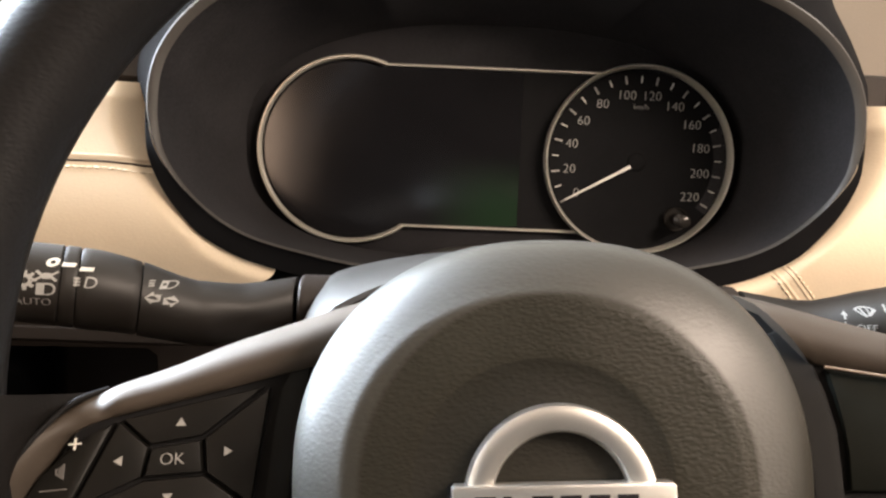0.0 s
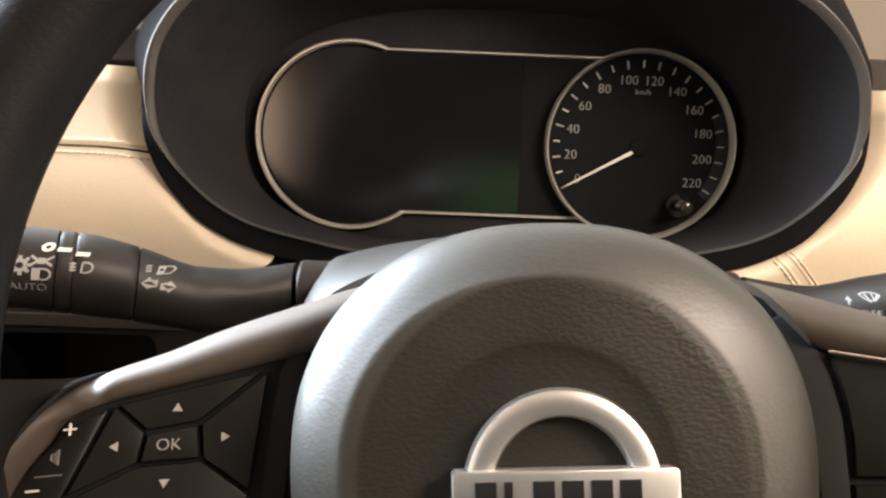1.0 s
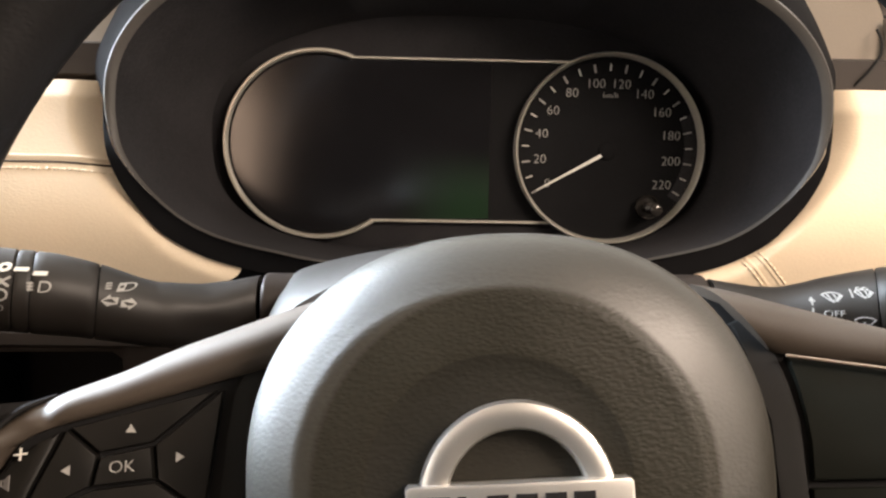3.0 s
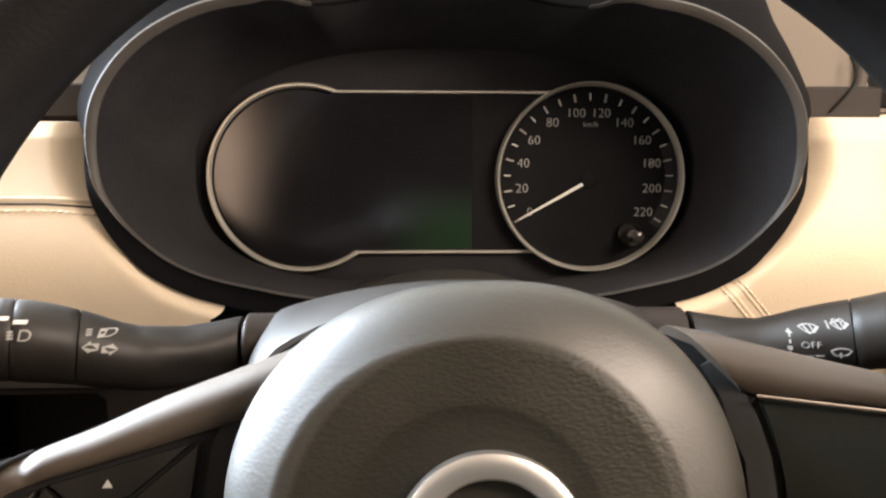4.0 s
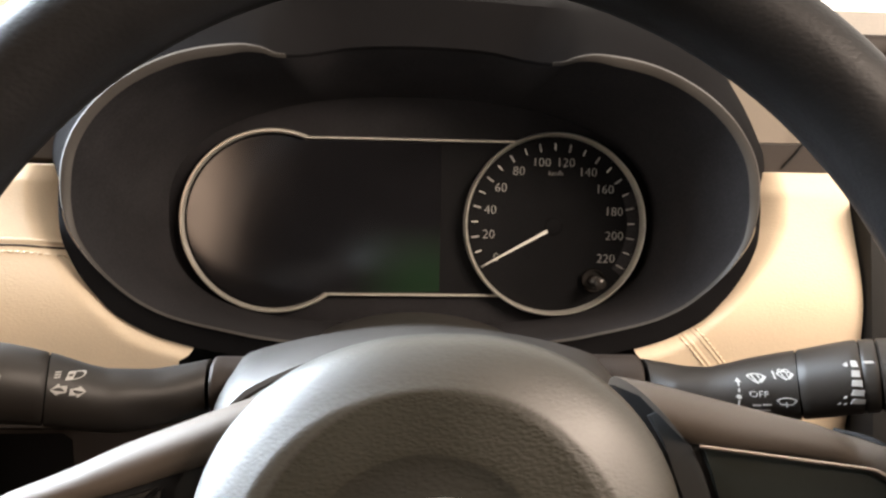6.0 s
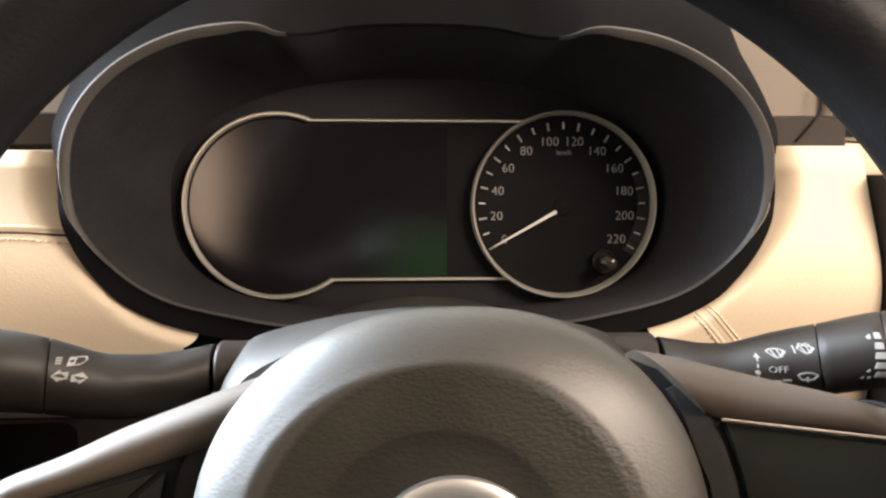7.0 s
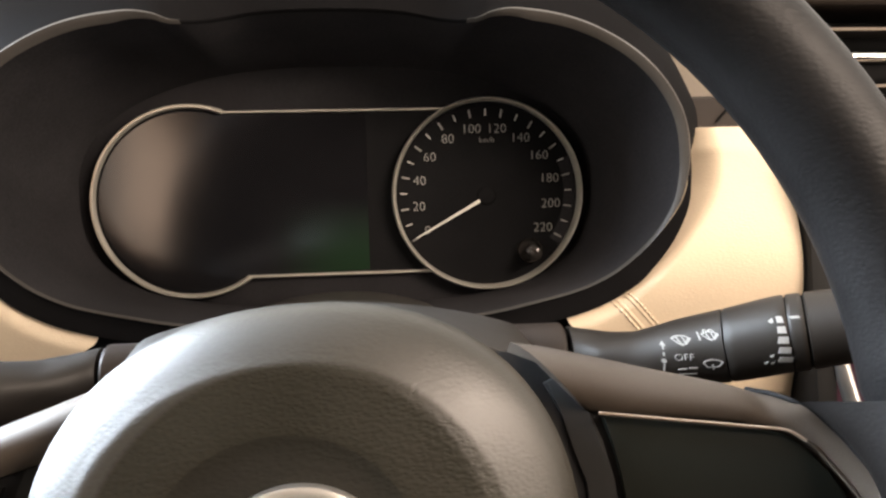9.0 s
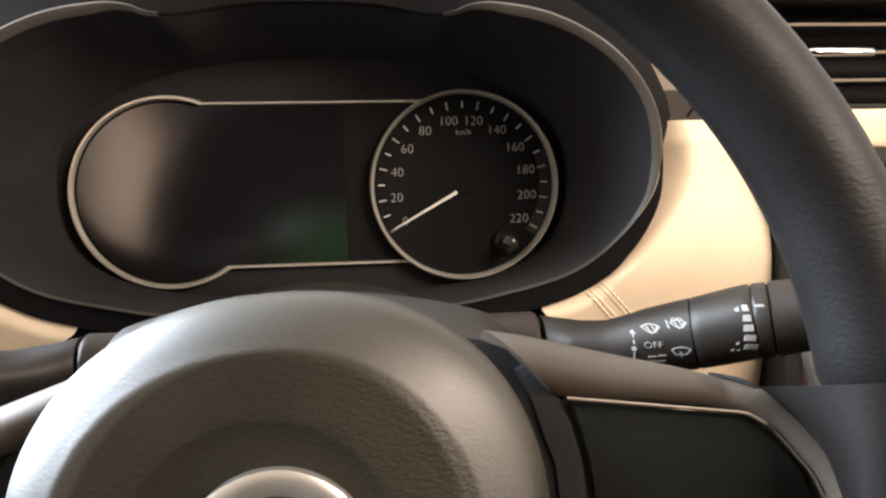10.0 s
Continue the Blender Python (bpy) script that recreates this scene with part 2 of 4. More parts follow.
def lettering(text, height, x, y, z, thick=0.0003, spread=1.0):
    """Built-in font, capitals of that height, centred at (x, z), facing -y."""
    curve = bpy.data.curves.new("lettering", "FONT")
    curve.body, curve.align_x, curve.align_y = text, "CENTER", "CENTER"
    curve.size, curve.extrude, curve.space_character = height / 0.72, thick, spread
    curve.resolution_u, curve.offset = 3, -height * 0.026
    ob = new("lettering", curve)
    mesh = bpy.data.meshes.new_from_object(ob)
    bm = bmesh.new()
    bm.from_mesh(mesh)
    bpy.data.objects.remove(ob)
    bpy.data.curves.remove(curve)
    bpy.data.meshes.remove(mesh)
    bmesh.ops.remove_doubles(bm, verts=bm.verts, dist=1e-6)
    bm.transform(pose(x, y, z, 90, 0, 0))
    return bm


# ---- cabin shell ----
def slab(name, x0, x1, y0, y1, z0, z1, mat, label, category):
    return single(name, block(x0, x1, y0, y1, z0, z1), mat, label, category, m=Matrix.Identity(4), kind="structure", flat=True)


slab("floor", -0.46, 1.13, -1.45, 1.05, -0.04, 0.0, CARPET, "dark grey carpet of the car floor", "floor")
slab("ceiling", -0.46, 1.13, -1.45, 0.30, 1.24, 1.28, HEADLINER, "pale warm cloth roof lining of the car", "ceiling")
slab("wall_rear", -0.42, 1.09, -1.49, -1.45, 0.0, 1.24, DOOR_TRIM, "plain dark grey lining at the back of the cabin", "wall")
slab("wall_front", -0.42, 1.09, 1.05, 1.09, 0.0, 0.96, LINING, "plain bulkhead below the windscreen", "wall")
slab("door_wall_right", 1.09, 1.13, -1.45, 1.05, 0.0, 0.87, DOOR_TRIM, "plain cloth-lined door below its window opening", "door")
slab("door_wall_left", -0.46, -0.42, -1.45, -0.12, 0.30, 0.87, DOOR_TRIM, "plain cloth-lined rear door below its window opening", "door")
# unseen door, added to keep low outside light off the left panel
slab("door_light_block_left", -0.46, -0.42, -0.12, 0.76, 0.30, 0.80, DOOR_TRIM, "plain driver's door below its window opening, unseen, blocks low light", "door")
slab("door_sill_left", -0.46, -0.42, -1.45, 1.05, 0.0, 0.30, DOOR_TRIM, "plain sill below the driver's door", "sill")
slab("side_wall_left", -0.46, -0.42, 0.76, 1.05, 0.30, 0.90, LINING, "plain lined side wall ahead of the door opening", "wall")
for tag, x0, x1 in (("left", -0.46, -0.42), ("right", 1.09, 1.13)):
    slab("door_header_" + tag, x0, x1, -1.45, 0.62, 1.18, 1.24, LINING, "plain lined header above the door windows", "wall")
    slab("door_pillar_" + tag, x0, x1, -0.24, -0.12, 0.87, 1.18, LINING, "plain lined pillar between two door windows", "pillar")
    slab("rear_pillar_" + tag, x0, x1, -1.45, -1.15, 0.87, 1.18, LINING, "plain lined rear pillar of the cabin", "pillar")


roof_lamp = thing("roof_lamp", pose(0.44, 0.12, 1.24), "small warm roof lamp in a pale housing", "lamp")
part("housing", block(0.24, 0.64, -0.01, 0.25, 1.226, 1.240, 0.003), LINING, roof_lamp, m=Matrix.Identity(4))
# unseen seat, placed and widened to block light from the display's reflection
seat = thing("seat_blocker", pose(0, -0.40, 0.0), "dark cloth seat, added out of view to darken the display's reflection", "seat")
ONE = Matrix.Identity(4)
def cushion(x0, x1, y0, y1, z0, z1, taper=1.0, r=0.04):
    """A stuffed block, narrower at the top by the taper."""
    bm = block(x0, x1, y0, y1, z0, z1, r)
    mid = (x0 + x1) / 2
    for v in bm.verts:
        k = (v.co.z - z0) / (z1 - z0)
        v.co.x = mid + (v.co.x - mid) * (1 + (taper - 1) * k)
    return bm


part("backrest", cushion(-0.300, 0.36, -0.28, -0.12, 0.40, 1.11, 0.90, 0.05), CLOTH, seat, m=ONE)
part("headrest", cushion(-0.12, 0.16, -0.26, -0.15, 1.125, 1.215, 0.9, 0.03), CLOTH, seat, m=ONE)
part("headrest_post", block(-0.06, -0.05, -0.21, -0.20, 1.09, 1.15, 0.003), CHROME, seat, m=ONE)
part("headrest_post", block(0.09, 0.10, -0.21, -0.20, 1.09, 1.15, 0.003), CHROME, seat, m=ONE)
part("cushion", cushion(-0.25, 0.29, -0.28, 0.20, 0.25, 0.42, 1.0, 0.05), CLOTH, seat, m=ONE)
part("seat_base", block(-0.22, 0.26, -0.30, 0.14, 0.0, 0.26, 0.02), BLACK, seat, m=ONE)

# ---- dashboard ----
# outline of the instrument hood's lip
right_half = [(0.0, -0.0610), (0.05, -0.0592), (0.0785, -0.0562), (0.0960, -0.0528), (0.1154, -0.0484), (0.1310, -0.0430), (0.1455, -0.0342), (0.1600, -0.0200), (0.1700, -0.0055), (0.1748, 0.0080), (0.1766, 0.0200),
              (0.1756, 0.0345), (0.1715, 0.0475), (0.1630, 0.0610), (0.1510, 0.0728), (0.1375, 0.0815), (0.1235, 0.0877), (0.1100, 0.0914), (0.0975, 0.0932), (0.0880, 0.0936), (0.0790, 0.0922), (0.0690, 0.0905), (0.0400, 0.0980)]
HOOD_X = -0.0009
outline = right_half + [(0.0, 0.1000)] + [(-x, z) for x, z in right_half[:0:-1]]
ring = [(p.x + HOOD_X, p.y) for p in smooth_curve([(x, z, 0) for x, z in outline], 4, True)]


def hood_reach(z):
    """Half the hood's width at a height."""
    best = 0.0
    for (x0, z0), (x1, z1) in zip(ring, ring[1:]):
        if x0 > 0 and (z0 - z) * (z1 - z) <= 0 and abs(z1 - z0) > 1e-9:
            best = max(best, x0 + (x1 - x0) * (z - z0) / (z1 - z0))
    return best


def flange_width(z):
    """Width of the dark flange outside the hood's lower lip."""
    k = max(0.0, min(1.0, (0.028 - z) / 0.065))
    return 0.0125 * k * k * (3 - 2 * k)


def hood_distance(x, z):
    best = 1.0
    for (x0, z0), (x1, z1) in zip(ring, ring[1:] + ring[:1]):
        if abs(x0 - x) < 0.04:
            dx, dz = x1 - x0, z1 - z0
            k = max(0.0, min(1.0, ((x - x0) * dx + (z - z0) * dz) / (dx * dx + dz * dz)))
            best = min(best, math.hypot(x - x0 - k * dx, z - z0 - k * dz))
    return best


def panel_face(x, z):
    """Depth of the beige panel's front, which dips in towards the hood."""
    bulge = 0.016 * math.exp(-((z + 0.035) / 0.045) ** 2)
    width = 0.010 + 0.014 * max(0.0, min(1.0, (z + 0.045) / 0.05))
    high = max(0.0, min(1.0, (z + 0.055) / 0.035))
    k = max(0.0, min(1.0, 1 - (hood_distance(x, z) - 0.8 * flange_width(z) * (1 - high)) / width))
    dip = (0.006 + 0.013 * high) * k * k * (3 - 2 * k)
    hidden = 0.010 * max(0.0, min(1.0, (0.62 * flange_width(z) - hood_distance(x, z)) / 0.003)) if z < 0.028 else 0.0
    return -0.082 - bulge + dip + hidden + 0.25 * max(0.0, -0.09 - z) + max(0.0, z - 0.024) * 0.5


def tip_start(z):
    """Where the panel's tip under the hood ends: a round point."""
    d = max(0.0, min(1.0, (-0.0595 - z) / 0.0070))
    return 0.1160 + 0.0070 * (1 - math.sqrt(1 - d * d)) + 22 * min(0.0, z + 0.0665) ** 2


def panel(name, side, end, z0, z1, label, nx=80, nz=80):
    rows = []
    for k in range(nz + 1):
        z = z0 + (z1 - z0) * k / nz
        start = max(hood_reach(z) - 0.004 + 0.3 * flange_width(z), tip_start(z))
        rows.append([])
        for i in range(nx + 1):
            stop = end - 0.065 * z if side > 0 else end
            x = side * (start + (stop - start) * (i / nx) ** 1.5)
            rows[-1].append((x, panel_face(x, z), z))
    bm = loft(rows, closed=False)
    edge = sorted([v for v in bm.verts if v.co.z > z1 - 1e-6], key=lambda v: v.co.x)
    back = [bm.verts.new((v.co.x, v.co.y + 0.02, v.co.z + 0.001)) for v in edge]
    for a, b, c, d in zip(edge, edge[1:], back[1:], back):
        bm.faces.new((a, b, c, d))
    col = sorted([v for v in bm.verts if abs(v.co.x - side * (end - 0.065 * v.co.z if side > 0 else end)) < 1e-6 and v not in back], key=lambda v: v.co.z)
    deep_edge = [bm.verts.new((v.co.x, v.co.y + 0.02, v.co.z)) for v in col]
    for a, b, c, d in zip(col, col[1:], deep_edge[1:], deep_edge):
        bm.faces.new((a, b, c, d))
    ob = thing(name, DASH, label, "dashboard panel", kind="structure")
    part("padded_skin", bm, BEIGE, ob)
    return ob


left_panel = panel("dashboard_panel", -1, 0.43, -0.080, 0.032, "beige leatherette dashboard panel with a stitched seam beside the instrument hood")
right_panel = panel("dashboard_panel", 1, 0.2345, -0.125, 0.0355, "beige leatherette dashboard panel with twin stitched seams, brightly lit")


def seam_drop(x):
    """The left seam bends down where it runs in under the hood."""
    k = max(0.0, min(1.0, (0.205 + x) / 0.035)) if x < -0.15 else 0.0
    return 0.0042 * k * k


def stitch_row(parent, a, b, pitch, lift=0.0006, name="stitch"):
    """Stitches on the panel from a to b (x, z)."""
    a, b = Vector((*a, 0)), Vector((*b, 0))
    count = int((b - a).length / pitch)
    d = (b - a).normalized()
    for i in range(count):
        p = a + d * pitch * (i + 0.15)
        q = p + d * pitch * 0.7
        p, q = Vector((p.x, p.y - seam_drop(p.x), 0)), Vector((q.x, q.y - seam_drop(q.x), 0))
        mid = (p + q) / 2
        path = [(p.x, panel_face(p.x, p.y) + 0.0002, p.y), (mid.x, panel_face(mid.x, mid.y) - lift, mid.y), (q.x, panel_face(q.x, q.y) + 0.0002, q.y)]
        part(name, sweep(path, oval(0.0006, 0.0006, 6)), THREAD, parent)


def seam_line(parent, a, b, width=0.0011, height=0.0009):
    n = 60
    path = []
    for i in range(n + 1):
        x, z = a[0] + (b[0] - a[0]) * i / n, a[1] + (b[1] - a[1]) * i / n
        z -= seam_drop(x)
        path.append((x, panel_face(x, z) + 0.0002, z))
    return sweep(path, oval(width, height, 8))


part("seam", seam_line(left_panel, (-0.43, -0.0065), (-0.1640, -0.0065), 0.0016), BEIGE, left_panel, "raised beige seam")
part("seam_joint", seam_line(left_panel, (-0.43, -0.0086), (-0.1640, -0.0086), 0.0006), DARK_TAUPE, left_panel, "dark seam joint")
stitch_row(left_panel, (-0.30, -0.0118), (-0.1650, -0.0118), 0.0036)
for off in (0.0, 0.0052):
    part("seam", seam_line(right_panel, (0.1400 + off, -0.0500 + off * 0.3), (0.1810 + off, -0.0945 + off * 0.3), 0.0010, 0.0006), BEIGE, right_panel, "raised beige seam")
for off in (-0.0022, 0.0076):
    stitch_row(right_panel, (0.1395 + off, -0.0500 + off * 0.3), (0.1805 + off, -0.0945 + off * 0.3), 0.0034)

# dark strip above the panels and the taupe upper dash
upper = thing("dashboard_upper", DASH, "taupe grained upper dashboard with a dark lower strip", "dashboard", kind="structure")
strip = [(-0.03, 0.0335), (-0.062, 0.0335), (-0.066, 0.036), (-0.066, 0.0515), (-0.060, 0.0530), (-0.03, 0.0540)]
face = [(-0.058, 0.0455), (-0.055, 0.0505), (-0.046, 0.065), (-0.036, 0.082), (-0.026, 0.094), (-0.019, 0.104), (-0.012, 0.1125)]


def slant(x):
    """The dash top falls away towards the driver's door."""
    return 0.30 * max(-0.17, min(0.05, x + 0.262, 0.8 * (-0.15 - x))) if x < -0.15 else 0.0


for side, end in ((-1, 0.43), (1, 0.232)):
    for name, shape, mat in (("lower_strip", strip, DARK_TAUPE), ("padded_face", face, TAUPE)):
        rows = []
        for y, z in shape:
            start = max(hood_reach(min(z, 0.0915)) * 1.02 - 0.004, 0.0)
            rows.append([])
            for i in range(25):
                x = side * (start + (end - start) * i / 24)
                rows[-1].append((x, y, z + slant(x) * max(0.0, min(1.0, (z - 0.085) / 0.0275))))
        part(name, loft(rows, closed=False), mat, upper, "dark brown strip" if name == "lower_strip" else "")
cut = [(0.2040, -0.0668, 0.0385), (0.2060, -0.0672, 0.0410), (0.2118, -0.0672, 0.0475), (0.2178, -0.0645, 0.0555), (0.2213, -0.0570, 0.0640), (0.2225, -0.0500, 0.0700)]
part("strip_joint", sweep(smooth_curve(cut, 4), oval(0.0007, 0.0008, 8)), GAP, upper, "dark joint")
rows = [[(-0.43 + 0.03 * i, y, z + slant(-0.43 + 0.03 * i)) for i in range(23)] for y, z in [(-0.0122, 0.1123), (-0.002, 0.1190), (0.012, 0.1280), (0.030, 0.1385), (0.060, 0.1460), (0.10, 0.1480), (0.25, 0.150), (0.45, 0.130), (0.47, 0.05)]]
part("top_pad", loft(rows, closed=False), TAN, upper, "tan dashboard top pad")
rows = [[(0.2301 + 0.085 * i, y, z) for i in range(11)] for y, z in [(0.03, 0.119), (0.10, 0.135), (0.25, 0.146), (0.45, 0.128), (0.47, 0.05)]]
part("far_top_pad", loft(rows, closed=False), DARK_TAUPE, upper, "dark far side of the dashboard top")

# lower dash with its dark open recess
lower = thing("dashboard_lower", DASH, "dark taupe lower dashboard with an open black recess", "dashboard", kind="structure")
bm = bmesh.new()
inner = [(-0.240, -0.0985), (-0.172, -0.0975), (-0.1675, -0.101), (-0.1675, -0.150), (-0.172, -0.154), (-0.240, -0.154), (-0.2445, -0.150), (-0.2445, -0.102)]
outer = [(-0.43, -0.075), (-0.12, -0.075), (-0.10, -0.080), (-0.10, -0.30), (-0.12, -0.30), (-0.42, -0.30), (-0.43, -0.29), (-0.43, -0.09)]


def lower_depth(z):
    return -0.118 - 0.1 * (z + 0.1)


rings = [[(x, lower_depth(z), z) for x, z in outer],
         [(x * 0.25 + u * 0.75, lower_depth(z * 0.25 + w * 0.75) - 0.001, z * 0.25 + w * 0.75) for (x, z), (u, w) in zip(outer, inner)],
         [(x, lower_depth(z) + 0.002, z) for x, z in inner],
         [(x * 0.99, lower_depth(z) + 0.06, z * 0.99) for x, z in inner]]
part("panel_face", loft(rings[:3], True, False, False), DARK_TAUPE, lower)
part("recess_wall", loft(rings[2:], True, False, False), GAP, lower, "black recess wall")
part("recess", prism([(x * 0.995, z) for x, z in inner], -0.06, -0.05), GAP, lower, "black recess lining")
rows = [[(-0.43 + 0.0425 * i, y, z) for i in range(9)] for y, z in [(-0.085, -0.085), (-0.112, -0.083), (-0.121, -0.088), (-0.121, -0.0935), (-0.117, -0.096)]]
part("rounded_brow", loft(rows, closed=False), DARK_TAUPE, lower, "rounded dark brown brow")
part("knee_panel", block(0.10, 0.232, -0.085, -0.05, -0.34, -0.126, 0.004), DARK_TAUPE, lower)
part("column_gap", block(-0.20, 0.20, -0.03, -0.01, -0.34, -0.066), GAP, lower)

# ---- middle of the dash ----
stack = thing("centre_console", DASH, "centre stack with a black edge, a silver trim and a plum panel", "console", kind="structure")
part("black_edge", prism([(0.2342, 0.020), (0.2490, -0.20), (0.2600, -0.20), (0.2450, 0.020)], -0.104, -0.05, 0.002), BLACK, stack)
part("silver_trim", sweep([(0.2522, -0.098, 0.03), (0.2522, -0.099, -0.04), (0.2530, -0.102, -0.080), (0.2600, -0.106, -0.108), (0.285, -0.108, -0.122)], oval(0.0042, 0.005, 14)), CHROME, stack, "silver trim strip")
part("plum_panel", block(0.254, 0.50, -0.088, -0.06, -0.20, 0.005, 0.003), PLUM, stack, "dark plum glossy panel")
part("backing", block(0.2505, 0.60, -0.055, -0.03, -0.34, 0.010), BLACK, stack)
part("pale_strip", block(0.235, 0.62, -0.035, 0.02, 0.019, 0.043, 0.004), BEIGE, stack, "beige strip below the air vent")
part("bright_end", block(0.3585, 0.60, -0.040, -0.02, 0.014, 0.0205, 0.0025), BRIGHT, stack, "bright chrome strip")

corner = thing("vent_corner", DASH, "satin grey corner of the middle air vent above the beige panel", "trim", kind="structure")
part("corner_lip", sweep(smooth_curve([(0.2205, -0.056, 0.0440), (0.2235, -0.057, 0.0500), (0.2268, -0.055, 0.0570), (0.2300, -0.050, 0.0660), (0.2320, -0.044, 0.0760)], 4), oval(0.0030, 0.0022, 12)), SPOKE, corner, "satin grey corner lip")
part("corner_recess", block(0.2275, 0.2560, -0.036, -0.020, 0.0425, 0.0800, 0.002), GAP, corner, "black recess")
part("corner_ledge", sweep([(0.2140, -0.056, 0.0395), (0.2350, -0.056, 0.0400), (0.2560, -0.052, 0.0395)], oval(0.0017, 0.0035, 10)), TAUPE, corner, "pale taupe ledge")

vent = thing("air_vent", DASH, "black dashboard air vent with slats and a chrome tab", "air vent", group="air vents")
part("housing", block(0.245, 0.60, 0.030, 0.05, 0.046, 0.120), GAP, vent)
part("top_frame", block(0.235, 0.60, -0.030, 0.04, 0.1075, 0.122, 0.004), DARK_TAUPE, vent)
part("bottom_frame", block(0.245, 0.60, -0.026, 0.04, 0.0432, 0.0465, 0.001), BLACK, vent)
part("side_frame", block(0.233, 0.249, -0.030, 0.04, 0.0462, 0.1075, 0.003), DARK_TAUPE, vent)
for z in (0.0615, 0.0785, 0.0955):
    bm = sweep([(0.249, -0.004, z), (0.40, -0.006, z), (0.60, -0.006, z)], [(0.0013, 0.008), (0.0004, 0.0115), (-0.0013, 0.008), (-0.0016, -0.012), (0.0016, -0.012)])
    slat = part("slat", bm, SHROUD, vent)
    # a paler strip stands in for light along the slat's edge
    part("edge", sweep([(0.2495, -0.0158, z), (0.60, -0.0178, z)], oval(0.0011, 0.0008, 8)), TAUPE, slat, "paler slat edge, its lit look in the colour")
part("tab", sweep([(0.3020, -0.0175, 0.0785), (0.3045, -0.0195, 0.0785), (0.3400, -0.0195, 0.0785), (0.3425, -0.0175, 0.0785)], oval(0.0032, 0.003, 12)), BRIGHT, vent, "chrome slider tab")

far_vent = thing("air_vent", DASH, "dark slatted side air vent beside the door", "air vent", group="air vents")


def vent_lean(x, z):
    return -0.0250 + 0.82 * (z - slant(x) - 0.098)


part("housing", prism([(-0.40, 0.0568), (-0.2627, 0.0980), (-0.2546, 0.1000), (-0.2395, 0.1185), (-0.2440, 0.1200), (-0.2700, 0.1118), (-0.40, 0.0728)], 0.0, 0.012, lean=vent_lean), GAP, far_vent)
for q, tip in ((0.33, -0.2490), (0.72, -0.2425)):
    path = [(x, vent_lean(x, z) - 0.0006, z) for x, z in [(x, 0.0980 + 0.0150 * q + 0.30 * (x + 0.2627)) for x in (-0.40, -0.30, -0.27, tip)]]
    part("slat", sweep(path, [(0.0011, 0.0006), (-0.0011, 0.0006), (-0.0013, -0.006), (0.0013, -0.006)]), DARK_TAUPE, far_vent)
edge = [(-0.40, 0.0568), (-0.2627, 0.0980), (-0.2546, 0.1000), (-0.2395, 0.1185), (-0.2440, 0.1205), (-0.2700, 0.1122), (-0.40, 0.0732)]
part("frame", sweep([(x, vent_lean(x, z) + 0.0006, z) for x, z in edge], oval(0.0009, 0.0012, 8)), TAUPE, far_vent)

# ---- instrument hood ----
hood_thing = thing("instrument_hood", DASH, "black twin-lobed instrument hood with a satin lip", "instrument hood")
def lip_depth(x, z):
    top = max(0.0, min(1.0, (z - 0.03) / 0.05))
    k = max(0.0, min(1.0, (0.084 - abs(x)) / 0.036))
    middle = k * k * (3 - 2 * k)
    low = max(0.0, min(1.0, (0.0 - z) / 0.05))
    return -0.105 + 0.004 * top + 0.032 * top * middle + 0.012 * low


def inset(points, d):
    out = []
    n = len(points)
    for i, (x, z) in enumerate(points):
        a, b = Vector((*points[i - 1], 0)), Vector((*points[(i + 1) % n], 0))
        t = (b - a).normalized()
        out.append((x - t.y * d, z + t.x * d))
    return out


def inner_outline(points):
    out = []
    for x, z in points:
        a = math.atan2((z - 0.012) / 0.078, x / 0.172)
        c, s = math.cos(a), math.sin(a)
        p = 2.3 if s > 0 else 3.0
        k = (abs(c) ** p + abs(s) ** p) ** (-1 / p)
        out.append((0.152 * k * c, 0.0085 + 0.0715 * k * s))
    return out


deep = inner_outline(ring)


def lip_width(x, z):
    """Wide along the lobes, thin below, drawn out to a point where the lobes end."""
    k = max(0.0, min(1.0, (z + 0.030) / 0.06))
    end = max(0.0, min(1.0, (abs(x) - 0.070) / 0.030)) if z > 0.07 else 1.0
    return 0.0012 + 0.0048 * k * k * (3 - 2 * k) * (0.15 + 0.85 * end)


edge_in = [inset(ring, lip_width(x, z))[i] for i, (x, z) in enumerate(ring)]


def sag(z):
    """How far below the middle of the hood a point lies, 0 to 1."""
    k = max(0.0, min(1.0, (0.012 - z) / 0.05))
    return k * k * (3 - 2 * k)


FLANK = [(0.0, 0.1360), (0.0600, 0.1345), (0.1050, 0.1300), (0.1450, 0.1230), (0.1700, 0.1110), (0.1780, 0.0912), (0.1870, 0.0750), (0.1960, 0.0570), (0.2000, 0.0470), (0.1995, 0.0340), (0.1900, 0.0150)]


def along(points, share):
    """The point at a share of a line's length."""
    steps = [math.dist(a, b) for a, b in zip(points, points[1:])]
    left = share * sum(steps)
    for a, b, d in zip(points, points[1:], steps):
        if left <= d:
            return (a[0] + (b[0] - a[0]) * left / d, a[1] + (b[1] - a[1]) * left / d)
        left -= d
    return points[-1]


flank_line = [(p.x, p.y) for p in smooth_curve([(x, z, 0) for x, z in FLANK], 4)]
upper_line = [(x, z) for x, z in [(0.0, 0.1000)] + right_half[:8:-1]]
upper_total = sum(math.dist(a, b) for a, b in zip(upper_line, upper_line[1:]))


